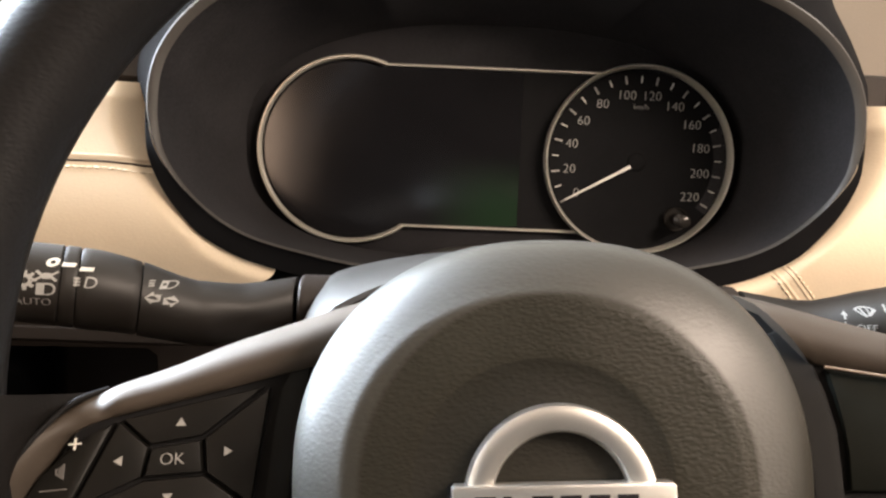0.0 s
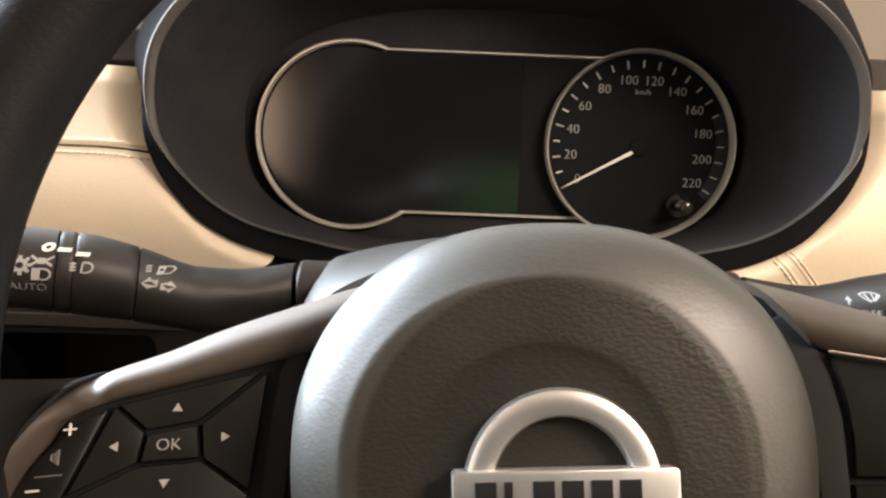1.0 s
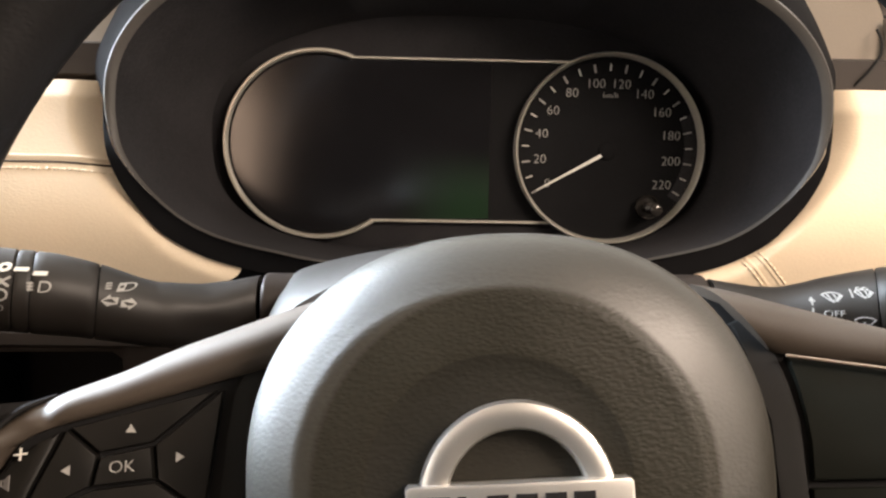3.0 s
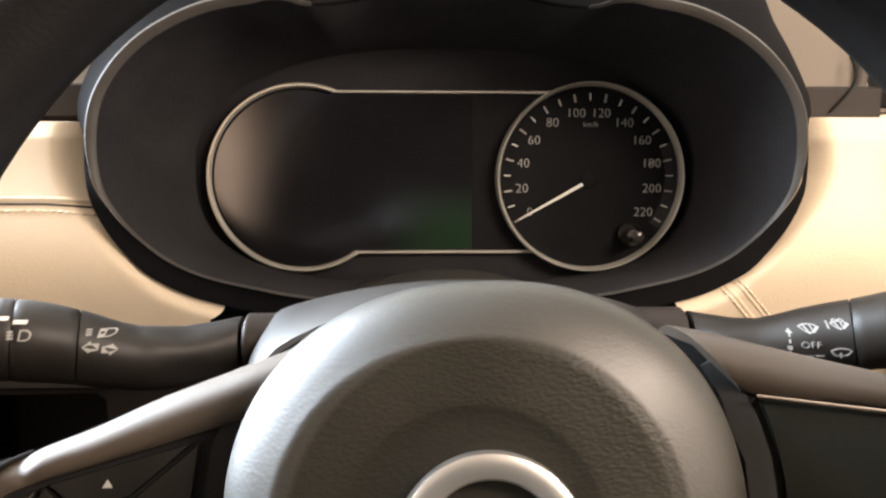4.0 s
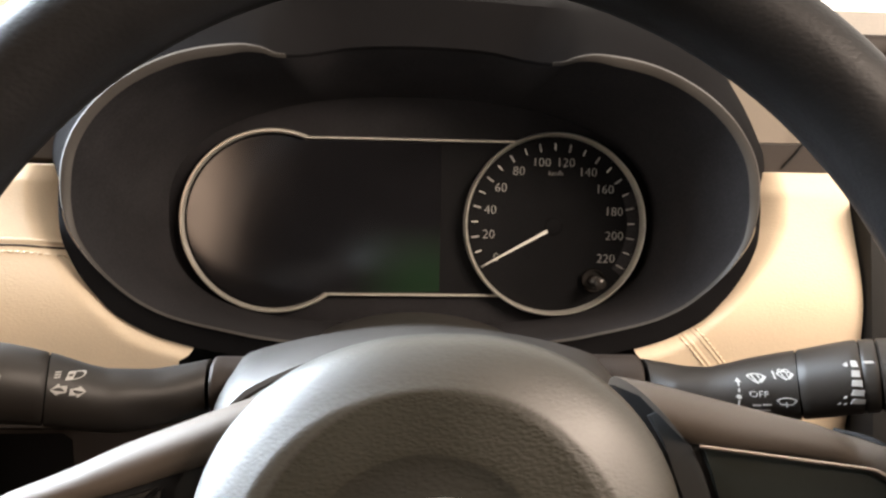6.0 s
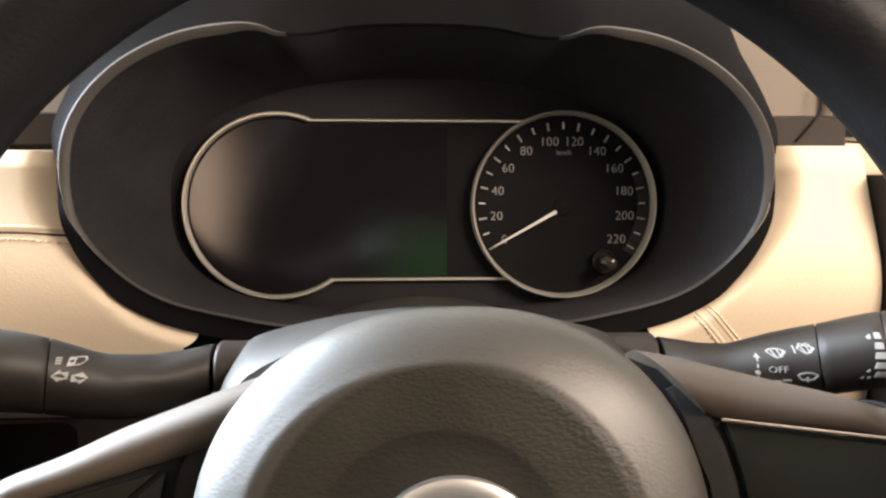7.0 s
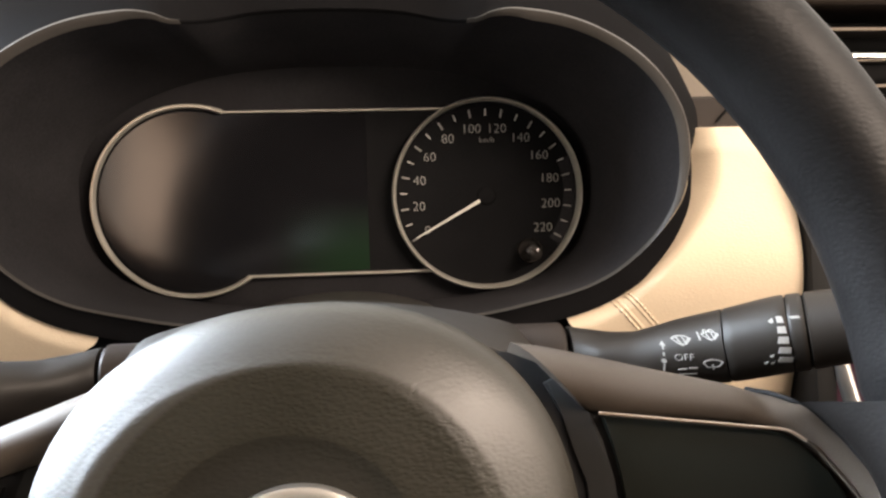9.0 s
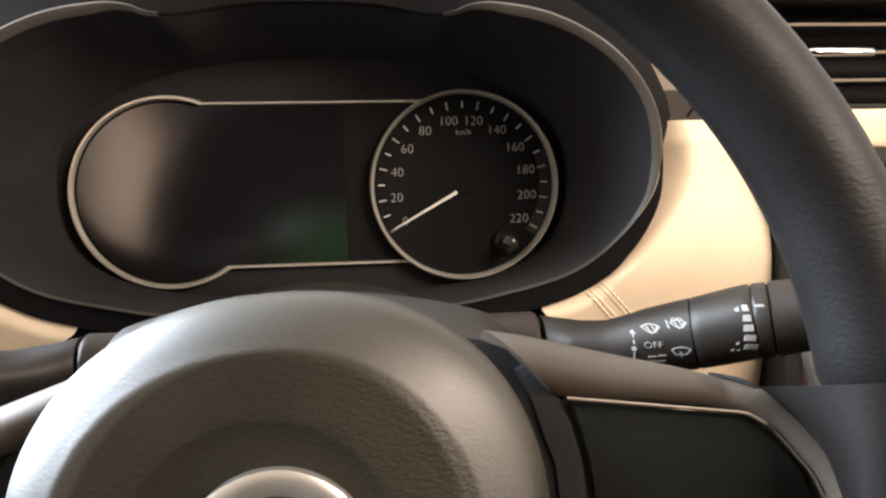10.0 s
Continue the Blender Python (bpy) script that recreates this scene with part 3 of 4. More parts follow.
def flank(x, z):
    """Where the hood's flank, behind a point of its lip, runs into the dash."""
    side = math.copysign(1.0, x)
    if z < right_half[9][1]:
        k = max(0.0, min(1.0, (right_half[9][1] - z) / 0.03))
        a = (0.1900 - 0.006 * k) / 0.1748
        return (x * a, z - 0.012 * sag(z) + 0.007 * (1 - k))
    run, best, at = 0.0, 1.0, 0.0
    for a, b in zip(upper_line, upper_line[1:]):
        d = math.dist(a, b)
        k = max(0.0, min(1.0, ((abs(x) - a[0]) * (b[0] - a[0]) + (z - a[1]) * (b[1] - a[1])) / (d * d)))
        gap = math.hypot(abs(x) - a[0] - k * (b[0] - a[0]), z - a[1] - k * (b[1] - a[1]))
        if gap < best:
            best, at = gap, run + k * d
        run += d
    u, w = along(flank_line, at / upper_total)
    return (side * u, w)


def between(a, b, k):
    return (a[0] + (b[0] - a[0]) * k, a[1] + (b[1] - a[1]) * k)


sides = [flank(x, z) for x, z in ring]
shell = []
for y, k in ((0.10, 1.0), (-0.02, 1.0), (-0.045, 1.0), (-0.066, 0.74), (-0.085, 0.30)):
    shell.append([(u, y, w) for u, w in [between(p, q, k) for p, q in zip(ring, sides)]])
shell.append([(x, lip_depth(x, z) + 0.006, z) for x, z in ring])
for row in shell[3:5]:
    for i, (x, z) in enumerate(ring):
        row[i] = (row[i][0], max(row[i][1], lip_depth(x, z) + 0.008), row[i][2])
part("shell", loft(shell), HOOD, hood_thing)
lips = []
for share, dy in ((0.0, 0.006), (0.08, 0.0018), (0.30, 0.0), (0.65, 0.0006)):
    row = []
    for i, (x, z) in enumerate(ring):
        a, b = edge_in[i]
        row.append((x + (a - x) * share, lip_depth(x, z) + dy, z + (b - z) * share))
    lips.append(row)
lips.append([(x, lip_depth(x, z) + 0.0028, z) for x, z in edge_in])
middle = [i for i, (x, z) in enumerate(ring) if z > 0.07 and abs(x) < 0.071]
first, last = middle[0], middle[-1]
order = list(range(last, len(ring))) + list(range(0, first + 1))
part("lip", loft([[row[i] for i in order] for row in lips], closed=False), LIP, hood_thing, "satin dark grey lip")
part("visor_edge", loft([[row[i] for i in middle] for row in lips], closed=False), HOOD, hood_thing, "matt black visor edge")
lining = [[(x, lip_depth(x, z) + 0.0028, z) for x, z in edge_in]]
for k in (0.25, 0.5, 0.75, 1.0):
    lining.append([(a * (1 - k) + c * k, (lip_depth(a, b) + 0.0028) * (1 - k) + 0.0045 * k, b * (1 - k) + d * k) for (a, b), (c, d) in zip(edge_in, deep)])
flange = []
for share, lift in ((0.0, 0.0), (0.12, 0.0006), (0.6, 0.0), (0.92, 0.0006), (1.0, 0.006)):
    row = []
    for i, (x, z) in enumerate(ring):
        w = flange_width(z)
        a, b = inset(ring, -max(w, 0.0002))[i]
        near, far = lip_depth(x, z) + 0.006 - 0.0048 * min(1.0, w / 0.003), min(lip_depth(x, z) + 0.003, panel_face(a, b) - 0.0026)
        row.append((x + (a - x) * share, near + (far - near) * min(1.0, share / 0.6) + lift, z + (b - z) * share))
    flange.append(row)
low = [i for i, (x, z) in enumerate(ring) if z < 0.027]
low = [i for i in low if i > len(ring) // 2] + [i for i in low if i <= len(ring) // 2]
part("flange", loft([[row[i] for i in low] for row in flange], closed=False), HOOD, hood_thing, "matt black lower flange")
part("lining", loft(lining), MATT, hood_thing, "matt black funnel lining")

# ---- instrument cluster ----
cluster = thing("instrument_cluster", DASH, "black instrument cluster with blank display and round speedometer", "instrument cluster")
part("face_plate", prism(deep[::-1], 0.004, 0.012), PLATE, cluster)
LX, LZ, LR = -0.0875, 0.0014, 0.0560
DX, DZ, DR = 0.0888, 0.0020, 0.0567
TX, TZ, TR = 0.0884, 0.0007, 0.0555  # the printed scale
TOP_Z, LOW_Z = 0.0536, -0.0440
ta = math.degrees(math.asin((TOP_Z - LZ) / LR))
tb = math.degrees(math.asin((LOW_Z - LZ) / LR))
left_arc = arc(LX, LZ, LR, ta, 360 + tb, 60)
join_top = DX - math.sqrt(DR ** 2 - (TOP_Z - DZ) ** 2)
join_low = DX - math.sqrt(DR ** 2 - (LOW_Z - DZ) ** 2)
window = left_arc + [(join_low - 0.004, LOW_Z)] + arc(DX, DZ, DR + 0.001, 228, 130, 24) + [(join_top - 0.004, TOP_Z)]
part("surround", prism(window, 0.0016, 0.004), DIAL, cluster)
screen_poly = arc(LX, LZ, LR - 0.003, ta + 4, 360 + tb - 4, 50) + [(0.0165, LOW_Z + 0.002), (0.0165, TOP_Z - 0.002)]
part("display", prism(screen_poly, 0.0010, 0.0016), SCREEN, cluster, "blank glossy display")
section = [(-0.0012, 0.0), (-0.0010, 0.0022), (-0.0004, 0.0030), (0.0005, 0.0030), (0.0011, 0.0020), (0.0013, 0.0)]
wide = [(u * 1.25, v * 1.4) for u, v in section]
part("frame_arc", sweep([(x, 0.0015, z) for x, z in left_arc], wide), RING, cluster, "satin chrome frame arc")
thin = [(u * 0.75, v * 0.8) for u, v in section]
part("frame_line", sweep([(left_arc[0][0] - 0.0006, 0.0015, TOP_Z), (join_top + 0.001, 0.0015, TOP_Z)], thin), RING, cluster, "thin chrome line")
part("frame_line", sweep([(left_arc[-1][0] - 0.0006, 0.0015, LOW_Z), (join_low + 0.001, 0.0015, LOW_Z)], thin), RING, cluster, "thin chrome line")

part("dial_face", lathe([(DR, 0.0016), (DR, 0.0), (DR * 0.93, -0.0002), (0.0, -0.0002)], DX, DZ, 72), DIAL, cluster)
part("dial_ring", lathe([(DR + 0.0012, 0.0030), (DR + 0.0012, -0.0056), (DR + 0.0008, -0.0070), (DR + 0.0004, -0.0074), (DR - 0.0002, -0.0068), (DR - 0.0014, -0.0004), (DR - 0.0014, 0.0005)], DX, DZ, 96, ends=False), RING, cluster, "chrome dial ring")
part("dial_band", loft([[(x, -0.0006, z) for x, z in arc(DX, DZ, DR * 0.965, -36, 24, 30)], [(x, -0.0006, z) for x, z in arc(DX, DZ, DR * 0.83, -36, 24, 30)]], closed=False), MATT, cluster, "grey scale band")
for speed in range(0, 221, 10):
    a = radians(210 - speed * 240 / 220)
    major = speed % 20 == 0
    r0, r1, w = (0.862, 0.950, 0.00050) if major else (0.870, 0.944, 0.00030)
    c, s = math.cos(a), math.sin(a)
    poly = [(TX + TR * r * c - s * k, TZ + TR * r * s + c * k) for r, k in ((r0, -w), (r1, -w), (r1, w), (r0, w))]
    part("tick", prism(poly, -0.0011, -0.0002), PRINT if major else NEEDLE, cluster)
    if major:
        rad = TR * 0.735
        height = 0.0057
        part("numeral", lettering(str(speed), height, TX - 0.0009 + rad * c, -0.0008, TZ + 0.0002 + rad * s, spread=1.02), PRINT, cluster)
part("unit_mark", lettering("km/h", 0.0034, TX + 0.0006, -0.0008, TZ + 0.0336), PRINT, cluster)
a = radians(209.2)
c, s = math.cos(a), math.sin(a)
poly = [(TX + r * c - s * k, TZ + r * s + c * k) for r, k in ((0.0055, -0.00105), (0.0495, -0.0004), (0.0500, 0.0), (0.0495, 0.0004), (0.0055, 0.00105))]
part("needle", prism(poly, -0.0062, -0.0052, 0.0002), NEEDLE, cluster, "white pointer at zero")
part("needle_cap", lathe([(0.0058, -0.0002), (0.0052, -0.0012), (0.0036, -0.0017), (0.0, -0.0018)], TX, TZ, 32), DIAL, cluster)
knob = part("trip_knob", lathe([(0.0062, 0.0), (0.0074, -0.001), (0.0078, -0.0045), (0.0072, -0.0062), (0.0064, -0.0056), (0.0058, -0.003)], 0.1140, -0.0330, 36), CLEAR, cluster, "clear trip knob base")
stem_profile = [(0.0036, -0.002), (0.0036, -0.0130)]
for k in range(5):
    stem_profile += [(0.0040, -0.0135 - 0.0014 * k), (0.0040, -0.0140 - 0.0014 * k), (0.0034, -0.0144 - 0.0014 * k)]
stem_profile += [(0.0038, -0.0215), (0.0036, -0.0235), (0.0024, -0.0243), (0.0, -0.0244)]
part("stem", lathe(stem_profile, 0.1140, -0.0330, 28), CLEAR, knob, "smoked ribbed stem")

# ---- steering column ----
column = thing("steering_column_cover", DASH, "dark grey plastic steering column cover with stalk collars", "column cover")


def arch(y, half, top, drop, low):
    """Section of the column cover: a flat arch that rounds over into steep sides."""
    pts = [(-half - 0.001, y, low)]
    for i in range(33):
        u = math.sin(math.pi / 2 * (-1 + i / 16))
        edge = max(0.0, (abs(u) - 0.80) / 0.20)
        pts.append((half * u, y, top - drop * abs(u) ** 2.1 - 0.022 * (1 - math.sqrt(max(0.0, 1 - edge * edge)))))
    return pts + [(half + 0.001, y, low)]


rings = [arch(-0.180, 0.0855, -0.0388, 0.034, -0.16), arch(-0.1885, 0.0860, -0.0403, 0.032, -0.16), arch(-0.1905, 0.0872, -0.0398, 0.030, -0.16), arch(-0.1900, 0.0888, -0.0384, 0.0295, -0.16), arch(-0.1860, 0.0900, -0.0380, 0.028, -0.16), arch(-0.170, 0.0915, -0.0380, 0.023, -0.16),
         arch(-0.150, 0.093, -0.0388, 0.0175, -0.16), arch(-0.115, 0.090, -0.0440, 0.0195, -0.16), arch(-0.07, 0.085, -0.0500, 0.022, -0.16), arch(-0.02, 0.080, -0.0520, 0.024, -0.16)]
part("upper_shell", loft(rings, closed=False), SHROUD, column)
rings = [arch(-0.262, 0.066, -0.056, 0.031, -0.16), arch(-0.20, 0.0845, -0.0400, 0.0315, -0.16), arch(-0.17, 0.0855, -0.0380, 0.030, -0.16)]
part("inner_sleeve", loft(rings, closed=False), SHROUD, column, "dark inner sleeve")
for side, start, mid in ((-1, 0.0945, -0.0655), (1, 0.1000, -0.0638)):
    bm = loft([[(side * x, y - 1.04 * r * math.cos(t), mid + r * math.sin(t)) for t in [2 * math.pi * j / 32 for j in range(32)]] for x, y, r in
               ((0.0740, -0.1460, 0.0118), (0.0800, -0.1480, 0.0122), (0.0850, -0.1496, 0.0124), (0.0890, -0.1505, 0.0126), (start - 0.0034, -0.1514, 0.0128), (start - 0.0024, -0.1516, 0.0126), (start - 0.0018, -0.1518, 0.0120))], True, True, True)
    part("stalk_collar", bm, DARK_TAUPE, column, "raised collar round the stalk")
    bm = sweep([(side * (start - 0.0024), -0.1516, mid), (side * (start + 0.0012), -0.1528, mid)], oval(0.0096, 0.0098, 28), up=Vector((0, 0, 1)))
    part("stalk_boot", bm, GAP, column, "black gap ring")

# ---- stalks ----
# x, y, z of the middle line and half the height
STATIONS = {1: [(0.0940, -0.1510, -0.0630, 0.0112), (0.0970, -0.1525, -0.0634, 0.0115), (0.1060, -0.1570, -0.0647, 0.0119), (0.1180, -0.1630, -0.0660, 0.0125), (0.1280, -0.1677, -0.0660, 0.0131), (0.1340, -0.1705, -0.0645, 0.0136), (0.1420, -0.1750, -0.0616, 0.0141),
                (0.1520, -0.1815, -0.0582, 0.0144), (0.1600, -0.1875, -0.0556, 0.0147), (0.1680, -0.1935, -0.0525, 0.0150), (0.1740, -0.1982, -0.0502, 0.0150), (0.1795, -0.2022, -0.0487, 0.0148), (0.1900, -0.2098, -0.0457, 0.0142), (0.2000, -0.2170, -0.0430, 0.0138)],
            -1: [(0.0940, -0.1510, -0.0655, 0.0116), (0.0970, -0.1525, -0.0660, 0.0119), (0.1060, -0.1570, -0.0675, 0.0123), (0.1180, -0.1630, -0.0685, 0.0129), (0.1280, -0.1680, -0.0680, 0.0135), (0.1340, -0.1708, -0.0672, 0.0133), (0.1400, -0.1735, -0.0654, 0.0136),
                 (0.1520, -0.1788, -0.0610, 0.0148), (0.1600, -0.1830, -0.0583, 0.0153), (0.1680, -0.1870, -0.0562, 0.0159), (0.1780, -0.1917, -0.0542, 0.0158), (0.1880, -0.1963, -0.0523, 0.0154), (0.2100, -0.2065, -0.0500, 0.0155)]}
TILT = {1: (0.50, -0.18), -1: (0.35, -0.12)}


def stalk_at(side, x):
    st = STATIONS[side]
    for a, b in zip(st, st[1:]):
        if x <= b[0]:
            k = (x - a[0]) / (b[0] - a[0])
            return [p + (q - p) * k for p, q in zip(a, b)]
    return list(st[-1])


def stalk_ring(side, x, h_add=0.0, count=32):
    """A section square to the stalk; along the neck it is a rounded lozenge that twists."""
    _, y, z, h = stalk_at(side, x)
    h += h_add
    ty, tz = TILT[side]
    lead = max(0.0, min(1.0, (x - 0.1010) / 0.014))
    neck = max(0.0, 1 - abs(x - 0.1140) / 0.0170)
    ring_points = []
    for j in range(count):
        t = 2 * math.pi * j / count
        r = h * (1 - 0.12 * neck * (1 - math.cos(4 * (t - 0.35 - 18 * (x - 0.114)))) / 2)
        dy, dz = -0.95 * r * math.cos(t), r * math.sin(t)
        ring_points.append((side * (x + lead * (ty * dy + tz * dz)), y + dy, z + dz))
    return ring_points


def stalk_part(side, x0, x1, grow=0.0, ends=0.0, n=10):
    rings = []
    for i in range(n + 1):
        rings.append(stalk_ring(side, x0 + (x1 - x0) * i / n, grow - (ends if i in (0, n) else 0.0)))
    if ends:
        rings.insert(1, stalk_ring(side, x0 + 0.0006, grow))
        rings.insert(-1, stalk_ring(side, x1 - 0.0006, grow))
    return loft(rings, True, True, True)


def stalk_meet(side, x, z):
    """The station and the depth at which the stalk's front shows x and z."""
    ty, tz = TILT[side]
    at = abs(x)
    for _ in range(10):
        _, y, zc, h = stalk_at(side, at)
        k = max(-0.98, min(0.98, (z - zc) / h))
        dy = -0.95 * h * math.sqrt(1 - k * k)
        at += 0.8 * (abs(x) - (at + ty * dy + tz * (z - zc)))
    return at, y + dy


def on_stalk(side):
    return lambda x, z: stalk_meet(side, x, z)[1]


def wrapped(polys, side, x, z):
    """Flat outlines round (0, 0) laid on the stalk's round front at (x, z), at their true height."""
    at, _ = stalk_meet(side, x, z)
    out = []
    for poly in polys:
        out.append([])
        for u, w in poly:
            _, _, zc, h = stalk_at(side, at + abs(x + u) - abs(x))
            base = math.asin(max(-0.97, min(0.97, (z - zc) / h)))
            out[-1].append((x + u, zc + h * math.sin(max(-1.4, min(1.4, base + w / h)))))
    return out


def mark(name, polys, side, x, z, parent, turn=0.0, k=1.0, mat=None):
    """A printed symbol of one or more outlines on a stalk."""
    for poly in wrapped([moved(p, 0.0, 0.0, k, turn) for p in polys], side, x, z):
        part(name, prism(poly, -0.00035, 0.0, lean=on_stalk(side)), mat or (STALK_PRINT if side > 0 else PRINT), parent, flat=True)


def stalk_word(text, height, side, x, z, parent, turn, mat):
    bm = lettering(text, height, 0.0, 0.0, 0.0, 0.0002)
    flat = moved([(v.co.x, v.co.z) for v in bm.verts], 0.0, 0.0, 1.0, turn)
    for v, (u, w) in zip(bm.verts, wrapped([flat], side, x, z)[0]):
        v.co = (u, v.co.y - 0.0003 + on_stalk(side)(u, w), w)
    part(text.lower() + "_lettering", bm, mat, parent, flat=True)


def moved(poly, x, z, k=1.0, turn=0.0):
    c, s = math.cos(radians(turn)), math.sin(radians(turn))
    return [(x + k * (u * c - w * s), z + k * (u * s + w * c)) for u, w in poly]


def band(points, width):
    """An outline strip of some width along an open line."""
    pts = [Vector((*p, 0)) for p in points]
    left, right = [], []
    for i, p in enumerate(pts):
        t = (pts[min(i + 1, len(pts) - 1)] - pts[max(i - 1, 0)]).normalized()
        left.append((p.x - t.y * width / 2, p.y + t.x * width / 2))
        right.append((p.x + t.y * width / 2, p.y - t.x * width / 2))
    return left + right[::-1]


def rim_line(poly, width):
    return band(list(poly) + [poly[0], poly[1]], width)


def rect(u, w, length, height):
    return [(u - length / 2, w - height / 2), (u + length / 2, w - height / 2), (u + length / 2, w + height / 2), (u - length / 2, w + height / 2)]


def lamp(solid=True, flip=1.0):
    """A headlamp symbol: a filled back and an open round front."""
    outline = [(-0.0006, 0.0021)] + arc(0.0010, 0.0, 0.0021, 90, -90, 10) + [(-0.0006, -0.0021)]
    polys = [[(flip * u, w) for u, w in rim_line(outline, 0.0006)]]
    if solid:
        polys.append([(flip * u, w) for u, w in rect(-0.0017, 0.0, 0.0024, 0.0046)])
    return polys


BEAMS = [rect(-0.0008 + 0.0002 * k, 0.0014 - 0.0014 * k, 0.0022, 0.0007) for k in range(3)]
ARROW = [(-0.0004, 0.0026), (-0.0004, 0.0013), (0.0028, 0.0013), (0.0028, -0.0013), (-0.0004, -0.0013), (-0.0004, -0.0026), (-0.0031, 0.0)]
DASH_MARK = [rect(0.0, 0.0, 0.0042, 0.0016)]

left_stalk = thing("turn_signal_stalk", DASH, "black turn signal and light stalk with pale printed symbols", "control stalk", group="column stalks")
stem = part("stem", stalk_part(-1, 0.0950, 0.1536, n=30), STALK, left_stalk)
part("core", stalk_part(-1, 0.1500, 0.1850, -0.0010, n=8), GAP, left_stalk, "black core in the joints")
middle = part("fog_ring", stalk_part(-1, 0.1541, 0.1738, 0.0, 0.0004, n=6), STALK, left_stalk)
collar = part("marker_ring", stalk_part(-1, 0.1742, 0.1790, 0.0, 0.0003, n=3), STALK, left_stalk)
tip = part("light_switch", stalk_part(-1, 0.1794, 0.2100, 0.0, 0.0006, n=6), STALK, left_stalk)
mark("lamp_mark", lamp(), -1, -0.1404, -0.0533, stem, -6, 0.86)
mark("beam_mark", BEAMS, -1, -0.1452, -0.0523, stem, -6, 0.8)
mark("arrow_mark", [rim_line(ARROW, 0.0007)], -1, -0.1446, -0.0577, stem, -6, 0.8)
mark("arrow_mark", [rim_line(ARROW, 0.0007)], -1, -0.1388, -0.0595, stem, 174, 0.8)
mark("bar_mark", DASH_MARK, -1, -0.1661, -0.0458, middle, -8, mat=NEEDLE)
mark("lamp_mark", lamp(False), -1, -0.1652, -0.0505, middle, -6, 0.9)
mark("beam_mark", BEAMS + [rect(-0.0008, 0.0, 0.0006, 0.0040)], -1, -0.1680, -0.0501, middle, -6, 0.85)
mark("bar_mark", DASH_MARK, -1, -0.1719, -0.0440, collar, -8, mat=NEEDLE)
mark("ring_mark", [band(arc(0.0, 0.0, 0.00145, 0, 352, 16), 0.0011)], -1, -0.1769, -0.0429, tip, mat=NEEDLE)
mark("sun_mark", [band(arc(0.0, 0.0, 0.0018, 0, 352, 16), 0.0012)], -1, -0.1844, -0.0489, tip)
mark("ray_mark", [band([(0.0023 * math.cos(a), 0.0023 * math.sin(a)), (0.0036 * math.cos(a), 0.0036 * math.sin(a))], 0.0011) for a in [k * math.pi / 4 for k in range(8)]], -1, -0.1844, -0.0489, tip)
mark("cross_mark", [band([(-0.0034, 0.0018), (-0.0010, 0.0)], 0.0008), band([(-0.0034, -0.0018), (-0.0010, 0.0)], 0.0008), rect(0.0, 0.0, 0.0022, 0.0022), band([(0.0010, 0.0), (0.0034, 0.0018)], 0.0008), band([(0.0010, 0.0), (0.0034, -0.0018)], 0.0008)], -1, -0.1780, -0.0476, tip, -5)
mark("lamp_mark", lamp(), -1, -0.1782, -0.0524, tip, -5, 0.95)
stalk_word("AUTO", 0.0030, -1, -0.1823, -0.0571, tip, -6, DIM_PRINT)

right_stalk = thing("wiper_stalk", DASH, "black wiper stalk with pale printed symbols beside the wheel", "control stalk", group="column stalks")
stem = part("stem", stalk_part(1, 0.1005, 0.1573, n=30), STALK, right_stalk)
part("core", stalk_part(1, 0.1540, 0.1860, -0.0010, n=8), GAP, right_stalk, "black core in the joints")
middle = part("interval_ring", stalk_part(1, 0.1577, 0.1758, 0.0, 0.0004, n=6), STALK, right_stalk)
collar = part("marker_ring", stalk_part(1, 0.1762, 0.1806, 0.0, 0.0003, n=3), STALK, right_stalk)
tip = part("end_switch", stalk_part(1, 0.1810, 0.1990, 0.0, 0.0014, n=8), STALK, right_stalk)
FAN = [(-0.0029, 0.0008)] + arc(0.0, -0.0020, 0.0040, 133, 47, 8) + [(0.0029, 0.0008), (0.0010, -0.0015), (-0.0010, -0.0015)]
FRONT = [rim_line(FAN, 0.0005), band([(-0.0013, 0.0012), (-0.0002, -0.0022)], 0.0005), band([(0.0006, 0.0014), (0.0010, -0.0012)], 0.0004)]
SPRAY = [band(arc(-0.0010, 0.0022, 0.0008, 200, -20, 8), 0.0004), band(arc(0.0010, 0.0023, 0.0008, 200, -20, 8), 0.0004)]
REAR = [rim_line([(-0.0030, 0.0006)] + arc(0.0, -0.0030, 0.0048, 125, 55, 8) + [(0.0030, 0.0006), (0.0018, -0.0014), (-0.0018, -0.0014)], 0.0005), band([(-0.0002, -0.0002), (0.0002, -0.0026)], 0.0005)]
mark("wiper_mark", FRONT, 1, 0.1377, -0.0531, stem, 9)
mark("wiper_mark", FRONT + SPRAY, 1, 0.1466, -0.0504, stem, 9, 0.85)
mark("spray_mark", [rect(0.0, 0.0, 0.0005, 0.0034)], 1, 0.1432, -0.0508, stem, 6)
mark("wiper_mark", REAR, 1, 0.1474, -0.0612, stem, 9)
stalk_word("OFF", 0.0027, 1, 0.1380, -0.0595, stem, 8, STALK_PRINT)
mark("arrow_mark", [[(0.0, 0.0014), (0.0010, -0.0006), (-0.0010, -0.0006)], rect(0.0, -0.0014, 0.0005, 0.0018)], 1, 0.1315, -0.0551, stem)
mark("bar_mark", [rect(0.0, 0.0, 0.0005, 0.0016)], 1, 0.1315, -0.0588, stem)
mark("dot_mark", [arc(0.0, 0.0, 0.0009, 0, 330, 10)], 1, 0.1315, -0.0615, stem)
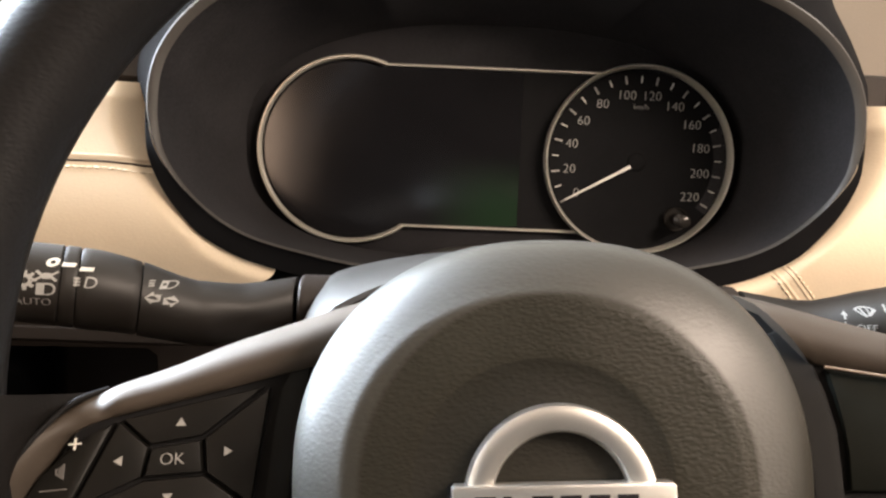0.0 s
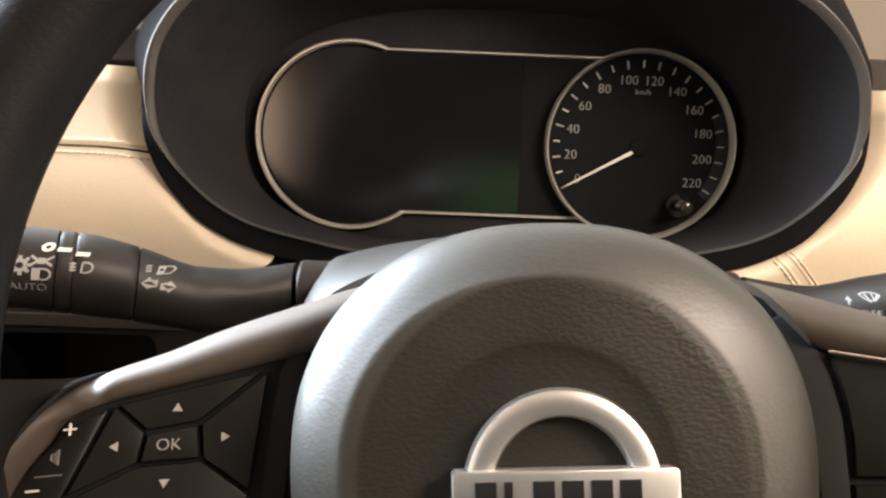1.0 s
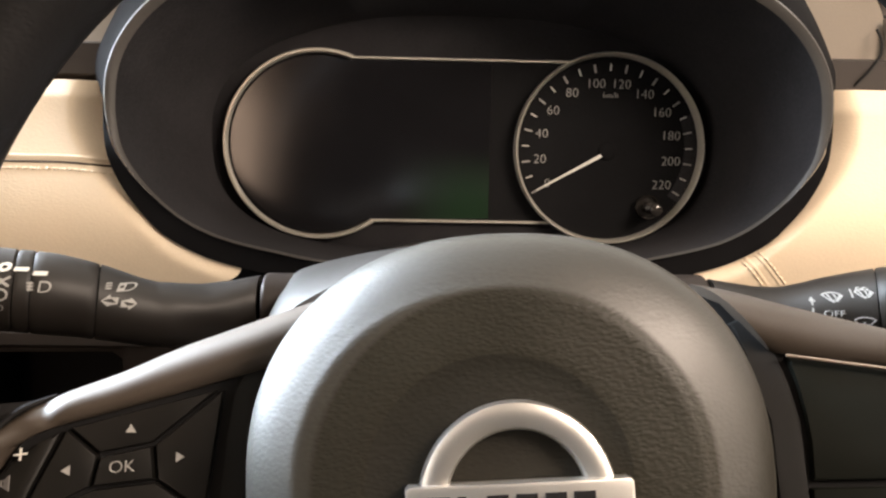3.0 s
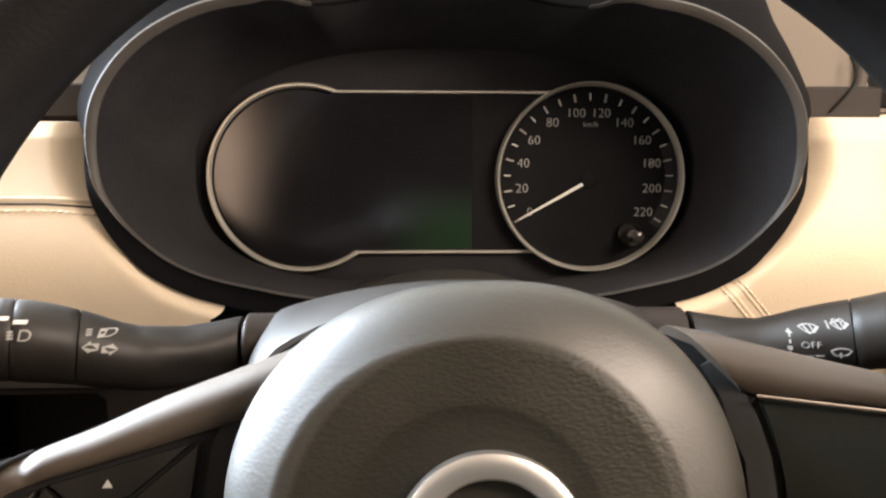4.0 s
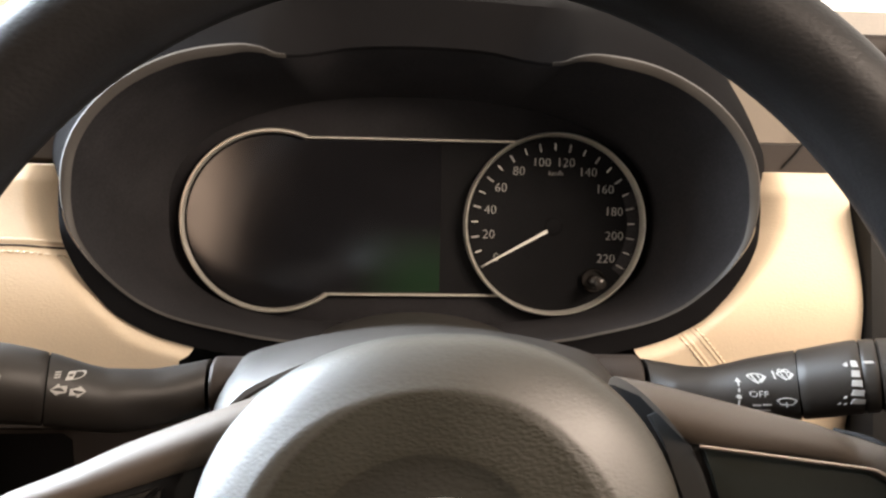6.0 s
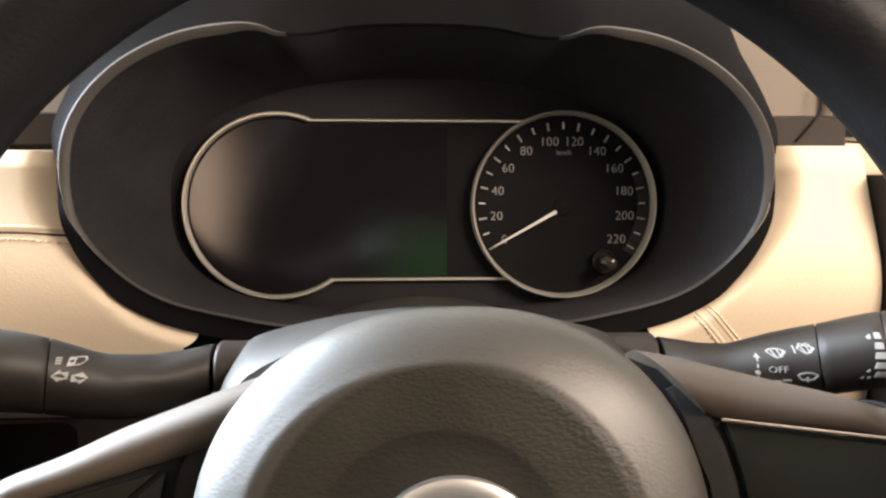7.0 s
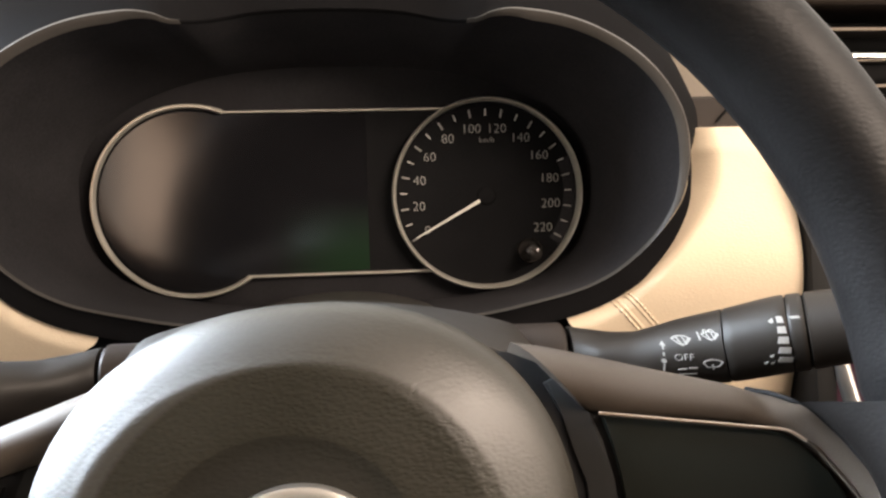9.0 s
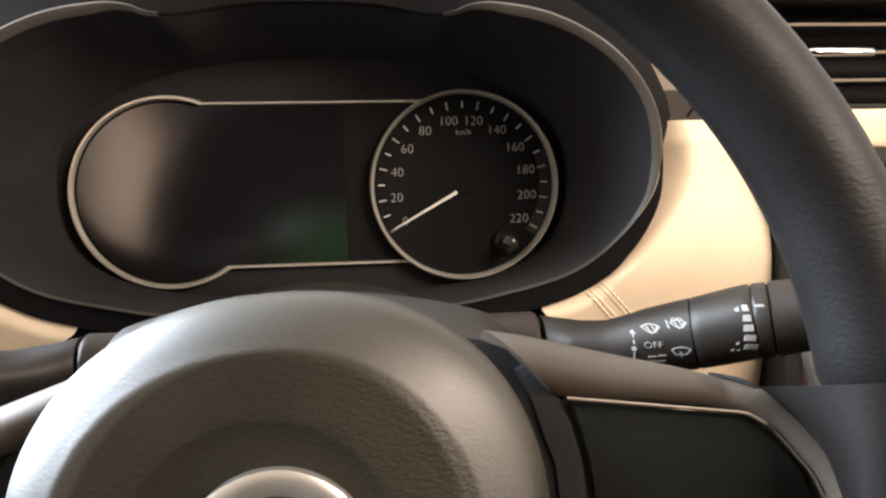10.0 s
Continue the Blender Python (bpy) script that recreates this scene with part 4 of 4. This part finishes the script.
mark("bar_mark", [rect(0.0, 0.0, 0.0005, 0.0028)], 1, 0.1317, -0.0642, stem)
mark("dash_mark", [rect(0.0, 0.0, 0.0028, 0.0007)], 1, 0.1379, -0.0644, stem, 8)
mark("dash_mark", [rect(0.0, 0.0, 0.0028, 0.0007)], 1, 0.1413, -0.0636, stem, 8)
mark("dash_mark", [rect(0.0, 0.0, 0.0060, 0.0006)], 1, 0.1400, -0.0664, stem, 8)
for k, (x, z) in enumerate(((0.1664, -0.0421), (0.1664, -0.0457), (0.1668, -0.0494), (0.1676, -0.0533), (0.1688, -0.0572))):
    w = 0.0008 + 0.00030 * k
    mark("step_mark", [[(-w, -0.0014), (w + 0.0002, -0.0011), (w, 0.0014), (-w + 0.0001, 0.0011)]], 1, x, z, middle)
DROP = [[(0.0004, 0.0015), (0.0008, -0.0003), (0.0001, -0.0011), (-0.0007, -0.0004)]]
for x, z, k in ((0.1640, -0.0429, 0.9), (0.1643, -0.0560, 0.65), (0.1633, -0.0592, 0.65), (0.1652, -0.0590, 0.65)):
    mark("drop_mark", DROP, 1, x, z, middle, -12, k)
mark("bar_mark", [rect(0.0, 0.0, 0.0026, 0.0009)], 1, 0.1707, -0.0409, collar, 12)

# ---- steering wheel ----
wheel = thing("steering_wheel", WHEEL, "black leather steering wheel with round grained hub and grey spokes", "steering wheel")
RIM_X, RIM_Y, RIM_Z, RIM_R, RIM_T = 0.0021, -0.0130, 0.0287, 0.1602, 0.0164
path = []
for i in range(120):
    a = 2 * math.pi * i / 120
    x, z = RIM_R * math.cos(a), RIM_R * math.sin(a)
    if z < -0.10:
        z = -0.10 + (z + 0.10) * 0.55
    path.append((RIM_X + x, RIM_Y, RIM_Z + z))
rim = sweep(path, oval(RIM_T, RIM_T * 1.02, 28), True)
for v in rim.verts:
    # slimmer where the boss of the far spoke wraps it
    turn = math.degrees(math.atan2(v.co.z - RIM_Z, v.co.x - RIM_X))
    k = max(0.0, min(1.0, (-1.0 - turn) / 8.0, (turn + 42.0) / 8.0))
    k = k * k * (3 - 2 * k)
    out = Vector((math.cos(radians(turn)), 0.0, math.sin(radians(turn))))
    mid = Vector((RIM_X, RIM_Y, RIM_Z)) + out * RIM_R
    v.co = mid + (v.co - mid) * (1 - 0.5 * k) + out * 0.45 * RIM_T * k + Vector((0.0, 0.004 * k, 0.0))
part("rim", rim, LEATHER, wheel, "black grained leather rim", m=WHEEL)

# hub: a turned cushion with a smooth shoulder and a flatter grained middle
HUB_WIDE, HUB_TALL = 1.036, 0.952
shoulder = [(0.058, 0.045), (0.0665, 0.036), (0.0695, 0.026), (0.0700, 0.017), (0.0698, 0.0100), (0.0690, 0.0055), (0.0675, 0.0020), (0.0650, -0.0010), (0.0620, -0.0035), (0.0585, -0.0058), (0.0565, -0.0069), (0.0550, -0.0077), (0.0536, -0.0084)]
crown = [(0.0524, -0.0091), (0.0516, -0.00945), (0.0508, -0.00965), (0.0498, -0.00975), (0.0480, -0.0098), (0.0460, -0.0099), (0.0400, -0.0101), (0.0365, -0.0102), (0.0350, -0.0102), (0.0338, -0.0101)]
dish = [(0.0338, -0.0101), (0.0325, -0.0099), (0.0310, -0.0096), (0.0275, -0.0094), (0.0200, -0.0093), (0.0, -0.0093)]


def hub_ring(r, y):
    wide = 1.0 + (HUB_WIDE - 1.0) * min(1.0, max(0.0, (r - 0.045) / 0.025))
    shift = 0.0007 - 0.0052 * min(1.0, max(0.0, (0.0690 - r) / 0.0165)) if y < 0.017 else 0.0007
    r = max(r, 1e-5)
    full = 2 / (2 + 0.26 * min(1.0, max(0.0, (r - 0.045) / 0.025)))

    def power(v):
        return math.copysign(abs(v) ** full, v)

    return [(shift + wide * r * power(math.cos(t)), y, HUB_TALL * r * power(math.sin(t))) for t in [2 * math.pi * (i + 0.5) / 120 for i in range(120)]]


part("badge_dish", loft([hub_ring(r, y) for r, y in dish], True, False, True), DISH, wheel, "shallow dish round the badge, its shade in the colour", m=WHEEL)
part("airbag_cover", loft([hub_ring(r, y) for r, y in shoulder + crown]), HUB_SKIN, wheel, "grained dark grey airbag cover with a smooth shoulder", m=WHEEL)

# badge: a ring with a bar across it
badge = part("badge_ring", sweep([(x, -0.0098, z) for x, z in arc(-0.0006, -0.0042, 0.0212, 0, 360, 72)[:-1]],
                                 [(-0.0037, 0.0), (-0.0036, 0.0030), (-0.0030, 0.0041), (-0.0010, 0.0046), (0.0018, 0.0046), (0.0030, 0.0040), (0.0036, 0.0026), (0.0037, 0.0)], True), CHROME, wheel, "satin chrome badge ring", m=WHEEL)
bar_poly = [(x + 0.0012, z - 0.0006) for x, z in [(-0.0296, -0.0090), (-0.0292, -0.0098), (0.0260, -0.0098), (0.0264, -0.0090), (0.0264, 0.0008), (0.0256, 0.0016), (-0.0288, 0.0016), (-0.0296, 0.0008)]]
part("badge_bar", prism(bar_poly, -0.0166, -0.0098, 0.0008), CHROME, badge, "satin chrome badge bar", m=WHEEL)
part("badge_bed", prism(moved(bar_poly, -0.0000, -0.0001, 1.03), -0.0104, -0.0085, 0.0003), GAP, badge, m=WHEEL)
for k in range(6):
    x = -0.0228 + 0.00708 * k
    w = 0.0010 if k == 1 else 0.0026
    part("badge_mark", prism([(x, -0.0072), (x + 2 * w, -0.0072), (x + 2 * w, -0.0016), (x, -0.0016)], -0.0170, -0.0160, 0.0001), GAP, badge, m=WHEEL)


def pad_lean(side):
    def depth(x, z):
        return 0.0117 + 0.2 * (0.105 - abs(x)) * 1.0 + 0.16 * (z - 0.0066)
    return depth


ARM_TOP = {-1: [(0.0480, 0.0536), (0.0615, 0.0496), (0.0755, 0.0450), (0.0946, 0.0386), (0.1101, 0.0322), (0.1210, 0.0281)],
           1: [(0.0635, 0.0519), (0.0690, 0.0507), (0.0765, 0.0487), (0.0920, 0.0437), (0.1060, 0.0390), (0.1200, 0.0342)]}
ARM_LOW = {-1: [(0.0540, 0.0350), (0.0680, 0.0313), (0.0780, 0.0288), (0.0920, 0.0252), (0.1060, 0.0218), (0.1180, 0.0190)],
           1: [(0.0800, 0.0300), (0.0825, 0.0294), (0.0850, 0.0289), (0.0940, 0.0272), (0.1080, 0.0246), (0.1220, 0.0220)]}
# the joint between arm and boss, x, z and how far it stands out before the pad
JOINT = {-1: [(0.1270, 0.0258, -0.0100), (0.1300, 0.0236, 0.0005), (0.1338, 0.0201, 0.0030), (0.1375, 0.0142, 0.0072), (0.1400, 0.0085, 0.0115), (0.1415, 0.0035, 0.0148), (0.1430, -0.0050, 0.0185), (0.1440, -0.0150, 0.0205), (0.1450, -0.0280, 0.0215)],
         1: [(0.1290, 0.0309, -0.0100), (0.1335, 0.0289, -0.0040), (0.1362, 0.0269, -0.0006), (0.1389, 0.0245, 0.0000), (0.1438, 0.0179, 0.0012), (0.1481, 0.0105, 0.0028), (0.1517, 0.0021, 0.0050), (0.1539, -0.0050, 0.0075), (0.1568, -0.0149, 0.0100)]}
PAD_EDGE = {-1: [(0.1225, 0.0179), (0.1250, 0.0171), (0.1281, 0.0159), (0.1310, 0.0142), (0.1333, 0.0124), (0.1374, 0.0052), (0.1413, -0.0018), (0.1440, -0.0110), (0.1460, -0.0260)],
            1: [(0.1270, 0.0211), (0.1300, 0.0205), (0.1328, 0.0192), (0.1355, 0.0170), (0.1391, 0.0136), (0.1426, 0.0075), (0.1459, 0.0016), (0.1476, -0.0043), (0.1490, -0.0160)]}


def spoke(side):
    """The grey upper arm of a spoke, which bends down round the pad, and the black plate below it."""
    lean_of = pad_lean(side)

    def section(xt, zt, xb, zb, out_by, bend):
        """Across the arm, from its upper edge to the pad; bend: 0 on the level arm, 1 where it runs down beside the pad."""
        y0 = lean_of(xb, zb) - 0.0006
        out = []
        for k, dy in ((-0.10, 0.032), (0.02, 0.022), (0.0, 0.0150), (0.07, 0.0090), (0.18, 0.0040), (0.34, 0.0004), (0.55, -0.0016), (0.75, -0.0018), (0.90, -0.0010), (1.0, 0.0006), (1.06, 0.02)):
            k2 = max(0.0, k)
            rising = -out_by * (1 - k2) ** 1.2 - 0.0010 * math.sin(math.pi * min(1.0, k2))
            if len(out) < 2:
                rising = 0.012 - out_by
            elif k > 1.0:
                rising = 0.02
            out.append((side * (xt + (xb - xt) * k2), y0 + dy * (1 - bend) + rising * bend, zt + (zb - zt) * (k if k >= 0 else 0.25 * (1 - bend))))
        return out

    count = len(ARM_TOP[side])
    tops = [(x, z, 0.0) for x, z in ARM_TOP[side]] + JOINT[side]
    lows = [(x, z, max(0.0, min(1.0, (k - count + 2) / 5))) for k, (x, z) in enumerate(ARM_LOW[side] + PAD_EDGE[side])]
    part("spoke", loft([section(t.x, t.y, b.x, b.y, t.z, b.z) for t, b in zip(smooth_curve(tops, 4), smooth_curve(lows, 4))], closed=True, cap0=True, cap1=True), SPOKE, wheel, "satin grey spoke arm", m=WHEEL)

    # leather boss that grows out of the arm's joint and wraps the front of the rim
    line = smooth_curve(JOINT[side], 3)
    rows = []
    rooted = line if side < 0 else line[7:]
    for n, p in enumerate(rooted):
        fall = n / (len(rooted) - 1)
        zt = 0.025 - 0.085 * fall
        full = min(1.0, fall * 5) * min(1.0, (1 - fall) * 5)
        thick = RIM_T * (0.98 + 0.07 * full if side < 0 else 0.97 + 0.06 * min(1.0, fall * 5))
        turn = math.asin((zt - RIM_Z) / RIM_R)
        start = Vector((p.x + 0.0006, lean_of(p.x, p.y) - p.z + 0.0006, p.y))
        wrap = []
        for k in range(8):
            a = radians(140 - 17 * k)
            r = RIM_R + thick * math.cos(a)
            wrap.append(Vector((RIM_X * side + r * math.cos(turn), RIM_Y - 1.02 * thick * math.sin(a), RIM_Z + r * math.sin(turn))))
        lead = wrap[0] - (wrap[1] - wrap[0]) * 2.2 if side < 0 else wrap[0] - (wrap[1] - wrap[0]) * 0.9
        run = []
        for k in range(8):
            q = k / 8
            out_first = start + Vector((0.006, -0.0012, -0.002)) if side < 0 else start + Vector((0.0012, -0.0030, 0.0))
            run.append(start * (1 - q) ** 3 + out_first * 3 * q * (1 - q) ** 2 + lead * 3 * q * q * (1 - q) + wrap[0] * q ** 3)
        rows.append([(side * v.x, v.y, v.z) for v in run + wrap])
    edge_row = [(x, y + 0.007, z - 0.0015) for x, y, z in rows[0]]
    deep_row = [(x, y + 0.024, z - 0.006) for x, y, z in rows[0]]
    part("rim_boss", loft([deep_row, edge_row] + rows, closed=False), BOSS, wheel, "leather boss where spoke meets rim", m=WHEEL)
    groove = [(side * (p.x + 0.0002), lean_of(p.x, p.y) - p.z + 0.0006, p.y) for p in line]
    part("spoke_joint", sweep(groove, oval(0.0008, 0.0009, 8)), GAP, wheel, "dark joint in the spoke", m=WHEEL)

    plate = [(0.050, 0.047), (0.058, 0.0455), (0.0755, 0.0320), (0.116, 0.0210), (0.130, 0.0160), (0.139, 0.000), (0.146, -0.045), (0.060, -0.060)]
    if side > 0:
        plate[:3] = [(0.050, 0.0508), (0.0612, 0.0488), (0.0705, 0.0440), (0.0790, 0.0330)]
    poly = [(side * x, z) for x, z in plate]
    if side < 0:
        poly = poly[::-1]
    part("spoke_plate", prism(poly, 0.0018, 0.012, lean=lean_of), GAP, wheel, m=WHEEL)
    rib = [(0.0705, 0.0330), (0.0735, 0.0240), (0.0750, 0.0140), (0.0770, -0.0060), (0.0770, -0.040)]
    if side > 0:
        rib = [(0.0735, 0.0400), (0.0775, 0.0300), (0.0805, 0.0200), (0.0815, 0.0100), (0.0808, -0.0060), (0.0790, -0.040)]
    strip = band([(side * x, z) for x, z in rib], 0.0062 if side < 0 else 0.0075)
    part("spoke_cheek", prism(strip, 0.0006, 0.006, 0.0012, lean=lean_of), BLACK, wheel, "dark cheek between hub and pad", m=WHEEL)


spoke(-1)
spoke(1)


def shrink(poly, d):
    """The outline moved inwards by d."""
    n = len(poly)
    area = sum(poly[i][0] * poly[(i + 1) % n][1] - poly[(i + 1) % n][0] * poly[i][1] for i in range(n))
    sign = 1 if area > 0 else -1
    lines = []
    for i in range(n):
        a, b = Vector(poly[i]), Vector(poly[(i + 1) % n])
        t = (b - a).normalized()
        nrm = Vector((-t.y, t.x)) * sign
        lines.append((a + nrm * d, t))
    out = []
    for i in range(n):
        (p, t), (q, u) = lines[i - 1], lines[i]
        cross = t.x * u.y - t.y * u.x
        if abs(cross) < 1e-6:
            out.append((q.x, q.y))
            continue
        k = ((q.x - p.x) * u.y - (q.y - p.y) * u.x) / cross
        out.append((p.x + t.x * k, p.y + t.y * k))
    return out


TR, TL, BR, BL = (-0.0790, 0.0268), (-0.1197, 0.0178), (-0.0832, -0.0075), (-0.1308, -0.0070)
A, B, C, D = (-0.0974, 0.0119), (-0.0963, 0.0022), (-0.1125, 0.0014), (-0.1110, 0.0099)
PADS = {"up_button": [TR, TL, D, A], "left_button": [TL, BL, C, D], "right_button": [TR, A, B, BR], "down_button": [BL, (-0.1270, -0.024), (-0.0870, -0.025), BR, B, C], "ok_button": [A, D, C, B]}
lean = pad_lean(-1)
buttons = {}
for name, poly in PADS.items():
    raised = -0.0012 if name == "ok_button" else -0.0006
    buttons[name] = part(name, prism(shrink(poly, 0.0006), raised, 0.003, 0.0010, lean=lean), BUTTON, wheel, "soft black push button", m=WHEEL)
rocker = [TL, (-0.1262, 0.0146), (-0.1330, 0.0096), (-0.1390, 0.0030), (-0.1440, -0.0065), (-0.1480, -0.0180), (-0.1500, -0.0260), (-0.1380, -0.0260), BL]
buttons["volume_rocker"] = part("volume_rocker", prism(shrink(rocker, 0.0006), -0.0006, 0.003, 0.0010, lean=lean), BUTTON, wheel, "soft black volume rocker", m=WHEEL)
TRI = [(0.0, 0.0012), (-0.00125, -0.0009), (0.00125, -0.0009)]


def pad_icon(name, poly, owner, mat=None):
    raised = -0.0015 if owner == "ok_button" else -0.0009
    part(name, prism(poly, raised, raised + 0.0004, lean=lean), mat or PRINT, buttons[owner], m=WHEEL, flat=True)


pad_icon("arrow_mark", moved(TRI, -0.1033, 0.0163, 1.05), "up_button")
pad_icon("arrow_mark", moved(TRI, -0.0904, 0.0080, 1.05, -90), "right_button")
pad_icon("arrow_mark", moved(TRI, -0.1188, 0.0064, 1.05, 90), "left_button")
pad_icon("arrow_mark", moved(TRI, -0.1055, -0.0036, 1.05, 180), "down_button")
pad_icon("plus_mark", band([(-0.1317, 0.0112), (-0.1285, 0.0114)], 0.0005), "volume_rocker", NEEDLE)
pad_icon("plus_mark", band([(-0.1301, 0.0129), (-0.1301, 0.0097)], 0.0005), "volume_rocker", NEEDLE)
pad_icon("minus_mark", band([(-0.1392, -0.0042), (-0.1360, -0.0040)], 0.0005), "volume_rocker", NEEDLE)
pad_icon("line_mark", band([(-0.1375, -0.0007), (-0.1310, -0.0003)], 0.00025), "volume_rocker", DIM_PRINT)
horn = [(-0.0008, 0.0007), (-0.0002, 0.0007), (0.0010, 0.0020), (0.0010, -0.0020), (-0.0002, -0.0007), (-0.0008, -0.0007), (-0.0008, 0.0007)]
pad_icon("speaker_mark", band(moved(horn, -0.1332, 0.0042), 0.0003), "volume_rocker", DIM_PRINT)
bm = lettering("OK", 0.0033, -0.1048, -0.0014, 0.0064, 0.0002)
for v in bm.verts:
    v.co.y += lean(v.co.x, v.co.z)
part("ok_lettering", bm, PRINT, buttons["ok_button"], m=WHEEL, flat=True)

# blank pad on the other spoke
blank = [(0.0838, 0.0284), (0.1050, 0.0244), (0.1300, 0.0196), (0.1330, 0.0180), (0.1372, 0.0140), (0.1410, 0.0080), (0.1442, 0.0020), (0.1460, -0.0070), (0.0852, -0.0070), (0.0868, 0.0040), (0.0866, 0.0120), (0.0858, 0.0200)]
part("blank_pad", prism(shrink(blank[::-1], 0.0005), -0.0004, 0.003, 0.0006, lean=pad_lean(1)), PAD, wheel, "blank black pad", m=WHEEL)
low_pad = [(0.0850, -0.0082), (0.1458, -0.0082), (0.1470, -0.0300), (0.0835, -0.0300)]
part("blank_pad", prism(shrink(low_pad[::-1], 0.0005), -0.0004, 0.003, 0.0006, lean=pad_lean(1)), PAD, wheel, "lower blank black pad", m=WHEEL)
# the lit top of the pad edge is put into a paler colour
trim = [(x, pad_lean(1)(x, z) - 0.0026, z - 0.0005) for x, z in [(0.0832, 0.0291), (0.1050, 0.0250), (0.1250, 0.0212), (0.1312, 0.0199), (0.1340, 0.0183), (0.1362, 0.0164)]]
part("pad_edge", sweep(smooth_curve(trim, 4), oval(0.0005, 0.0007, 8)), PAD_EDGE_LIT, wheel, "thin pad edge, its caught light in a paler colour", m=WHEEL)
trim = [(x, pad_lean(1)(x, z) - 0.0008, z) for x, z in [(0.1362, 0.0164), (0.1391, 0.0136), (0.1426, 0.0075), (0.1459, 0.0016), (0.1476, -0.0043)]]
part("pad_edge", sweep(smooth_curve(trim, 4), oval(0.0005, 0.0006, 8)), SPOKE, wheel, "thin pad edge, in the duller spoke colour past the bend", m=WHEEL)
